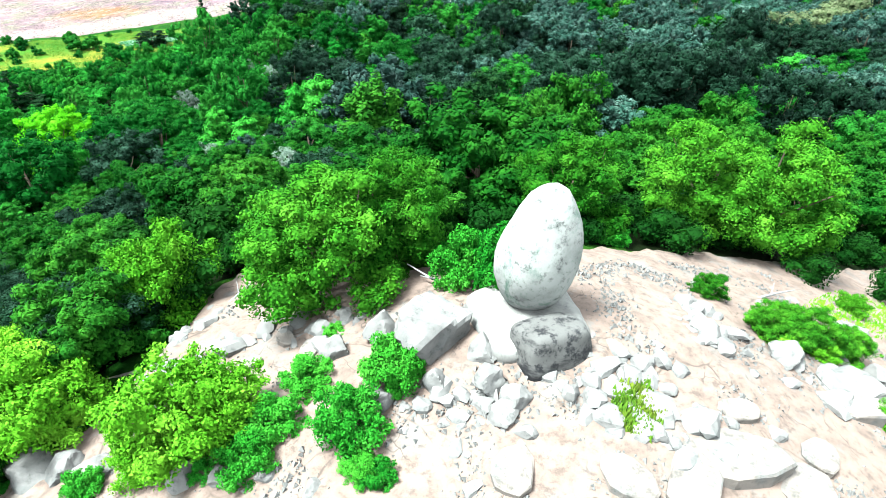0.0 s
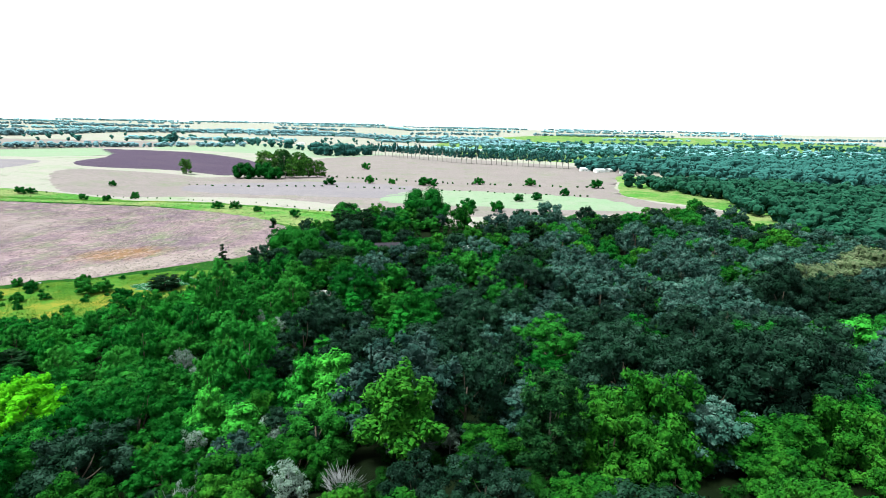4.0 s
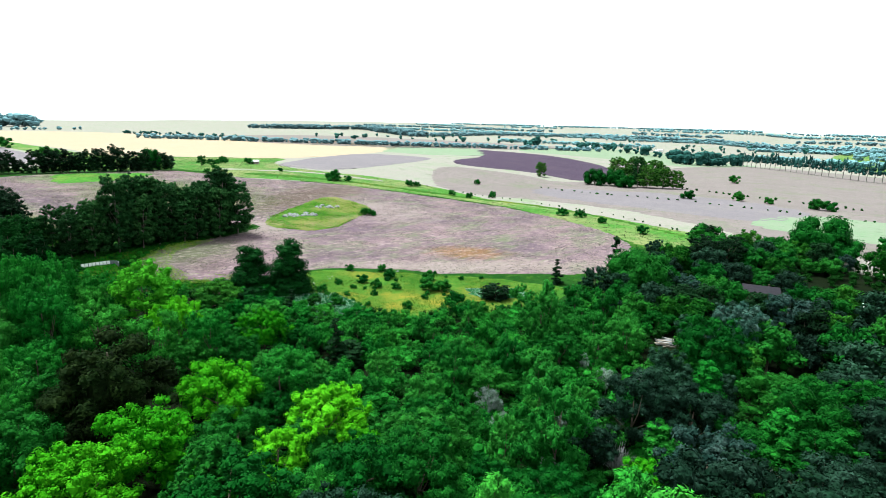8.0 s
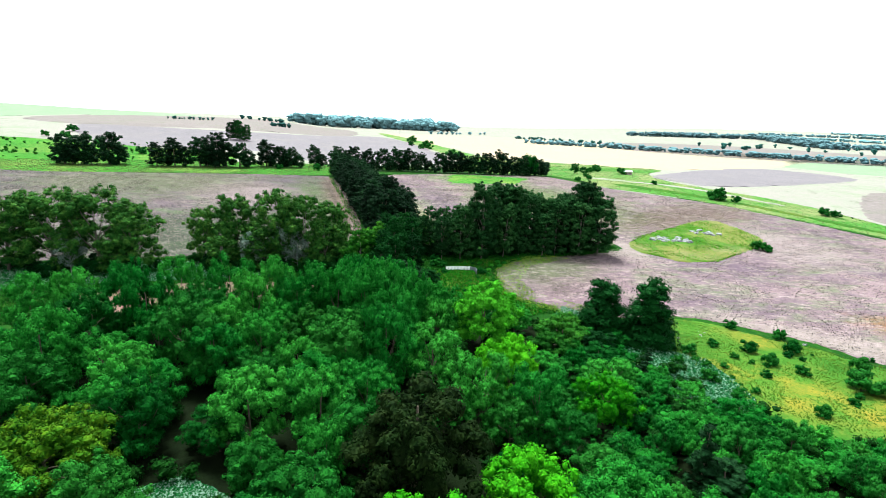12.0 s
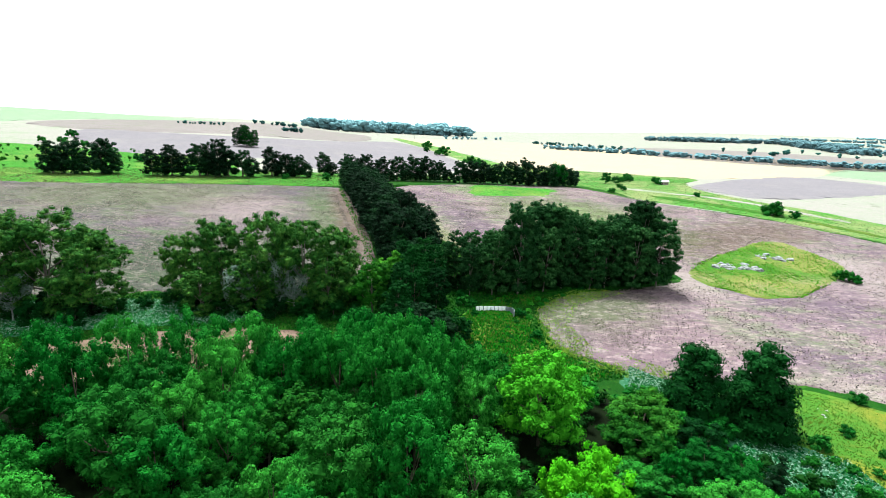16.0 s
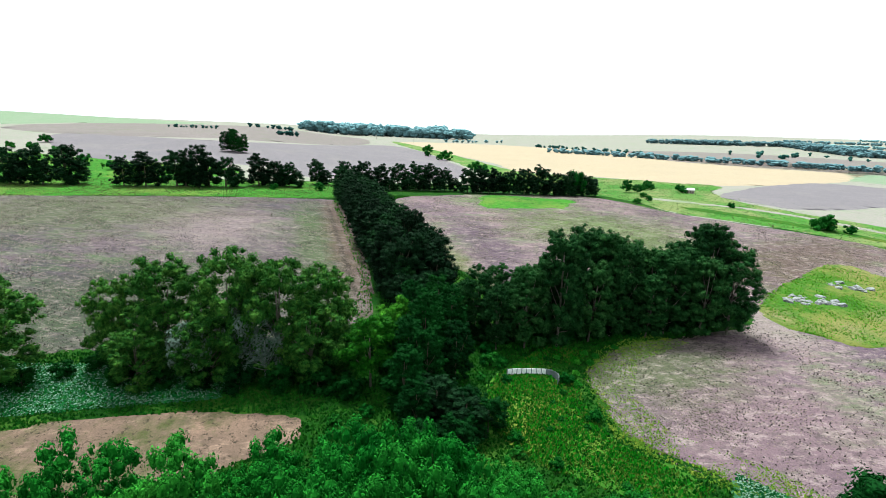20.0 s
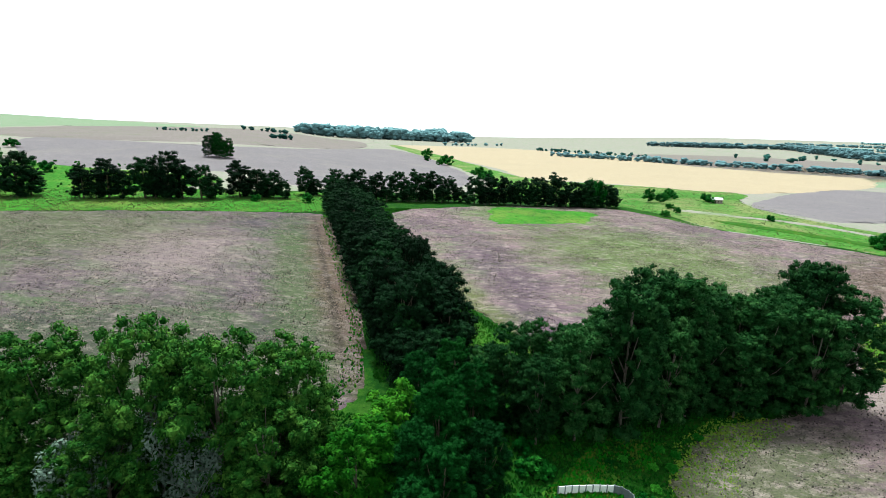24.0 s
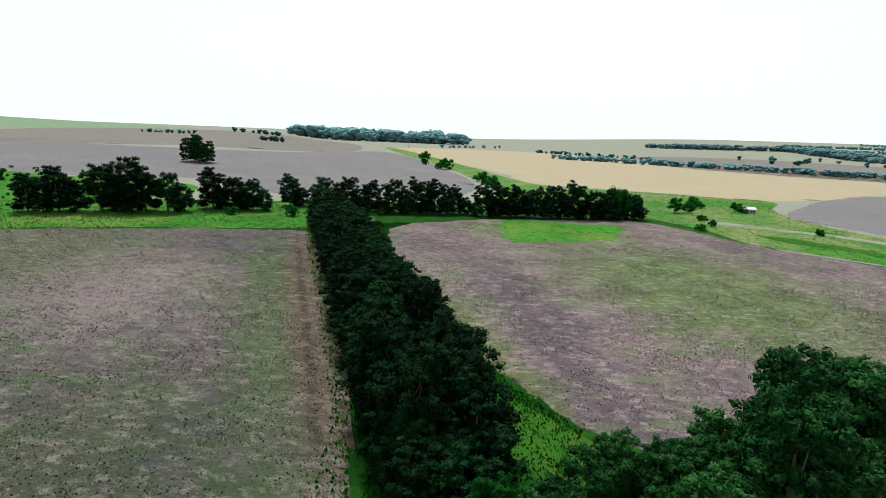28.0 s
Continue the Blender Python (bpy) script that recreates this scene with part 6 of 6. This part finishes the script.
CLUMPED = lambda P: np.array([noise.noise((x * 0.09, y * 0.09, 5.0)) > random.uniform(-0.5, 0.5) for x, y in P])
scatter("clods", FIELD_B, 42000, 0.3, CLOD, "dark weeds and clods on the fallow field", "clods", 31, 0.26, keep=CLUMPED)
scatter("clods", FIELD_A, 42000, 0.3, CLOD, "dark weeds and clods on the fallow field", "clods", 32, 0.26, keep=CLUMPED)
scatter("straw", FIELD_B, 40000, 0.38, STRAW, "pale straw wisps on the fallow field", "straw", 33, 0.26, 0.3, CLUMPED)
scatter("straw", FIELD_A, 46000, 0.38, STRAW, "pale straw wisps on the fallow field", "straw", 34, 0.26, 0.3, CLUMPED)
scatter("weeds", FIELD_B, 30000, 0.26, LEAF["weed"], "low green weeds on the fallow field", "weeds", 35, 0.22, 0.3, CLUMPED)
scatter("weeds", [(-454, 146), (-460, 250), (-400, 292), (-330, 300), (-290, 230), (-275, 160), (-300, 137), (-420, 134)], 40000, 0.28, LEAF["weed"], "low green weeds on the fallow field", "weeds", 36, 0.22, 0.3, CLUMPED, 25)
for i, poly in enumerate(REEDS):
    scatter("flower_heads", poly, 14000 if i == 0 else 2600, 0.24, HEADS, "pale heads of marsh plants", "reeds", 40 + i, 0.5, 0.25)
    scatter("marsh_leaves", poly, 12000 if i == 0 else 2600, 0.5, LEAF["marsh"], "green leaves of marsh plants", "reeds", 50 + i, 0.36, 0.4)
scatter("grass_tufts", ISLAND, 9000, 0.34, LEAF["meadow"], "tufts of yellow-green grass", "grass", 60, 0.46, 0.5, CLUMPED)
scatter("grass_tufts", ISLAND, 2600, 0.5, LEAF["scrub"], "clumps of bright green weeds on the knoll", "grass", 68, 0.46, 0.6, CLUMPED)
scatter("grass_tufts", [(-178, 184), (-150, 209), (-117, 226), (-92, 232), (-88, 205), (-119, 170), (-154, 162)], 14000, 0.26, LEAF["meadow"], "tufts of yellow-green meadow grass", "grass", 61, 0.2, 0.5, CLUMPED)
scatter("grass_tufts", [(-262, -40), (-262, 90), (-250, 118), (-262, 215), (-236, 205), (-226, 145), (-186, 150), (-184, 120), (-200, 90), (-200, -40)], 52000, 0.46, LEAF["olive"], "tufts of dark green grass", "grass", 62, 0.16, 0.6, lambda P: (distance_in(BARE_P, P)[0] > 0) & (distance_in(FIELD_A, P)[0] > 0) & (distance_in(FIELD_B, P)[0] > 0))
scatter("grass_tufts", [(-455, 104), (-455, 146), (-285, 144), (-262, 125), (-270, 100), (-310, 104)], 26000, 0.32, LEAF["olive"], "tufts of green grass below the pines", "grass", 63, 0.2, 1.1, lambda P: distance_in(FIELD_A, P)[0] > 0)
scatter("grass_tufts", [(6.4, 13.0), (7.0, 15.4), (9.0, 16.0), (9.6, 13.6), (8.2, 12.4)], 2600, 0.2, LEAF["meadow"], "yellow-green grass in a hollow of the slab", "grass", 64, 0.2, 1.6)
scatter("grass_tufts", [(22, 26), (30, 32), (36, 33), (30, 24)], 3500, 0.14, LEAF["scrub"], "yellow-green grass on the hilltop", "grass", 65, 0.2, 1.4)
scatter("grass_tufts", [(-442, -160), (-447, 8), (-441, 100), (-455, 128), (-500, 128), (-520, 60), (-510, -160)], 14000, 0.4, LEAF["weed"], "tufts of green grass below the pines", "grass", 66, 0.2, 0.8)
scatter("grass_tufts", [(-640, 292), (-613, 360), (-550, 452), (-485, 398), (-420, 382), (-300, 420), (-60, 366), (-85, 320), (-216, 386), (-339, 346), (-396, 298), (-462, 280), (-490, 200), (-545, 215)], 14000, 0.4, LEAF["weed"], "tufts of fresh green grass", "grass", 67, 0.2, 0.8)

TRACK_P = [(-240, 152), (-232, 142), (-216, 137), (-204, 136), (-188, 146), (-184, 134), (-200, 118), (-216, 112), (-232, 122), (-244, 140)]
scatter("weeds", TRACK_P, 9000, 0.42, LEAF["meadow"], "yellow-green weeds on the grassy track", "weeds", 73, 0.24, 0.5, CLUMPED)
scatter("weeds", TRACK_P, 5000, 0.55, LEAF["spring"], "fresh green weeds on the grassy track", "weeds", 74, 0.26, 0.6, CLUMPED)
scatter("weeds", [(-248, 172), (-240, 152), (-228, 142), (-204, 136), (-186, 148), (-182, 164), (-192, 160), (-204, 149), (-218, 150), (-232, 160), (-240, 182)], 11000, 0.36, LEAF["meadow"], "yellow-green weeds creeping into the field edge", "weeds", 75, 0.24, 0.45, CLUMPED)
HEDGE_P = [(-432, 98), (-300, 101.5), (-272, 99), (-256, 90), (-251, 60), (-257, 60), (-262, 85), (-276, 93.5), (-300, 97.5), (-432, 95)]
scatter("weeds", HEDGE_P, 5000, 0.4, LEAF["meadow"], "yellow-green weeds along the avenue", "weeds", 76, 0.26, 0.6)
scatter("weeds", HEDGE_P, 4000, 0.5, LEAF["spring"], "fresh green weeds along the avenue", "weeds", 77, 0.26, 0.8)
scatter("rock_shards", [(-15, 13), (-15, 26), (-8, 23), (0, 23), (4, 22), (12, 28), (24, 32), (30, 22), (18, 11), (4, 9), (-8, 11)], 7000, 0.17, GRANITE, "small grey granite shards on the slab", "gravel", 70, 0.32, 0.5, lambda P: np.array([noise.noise((x * 0.3, y * 0.3, 9.0)) > random.uniform(-0.1, 0.45) for x, y in P]))
scatter("weeds", [(-239, 152), (-230, 140), (-206, 139), (-190, 150), (-200, 165), (-222, 176), (-240, 200)], 14000, 0.26, LEAF["weed"], "yellow-green weeds along the field edge", "weeds", 71, 0.22, 0.3, CLUMPED, 14)
scatter("weeds", [(-400, 160), (-400, 220), (-350, 280), (-300, 290), (-290, 230), (-300, 175)], 26000, 0.3, LEAF["weed"], "yellow-green weeds in the fallow field", "weeds", 72, 0.22, 0.3, CLUMPED, 30)
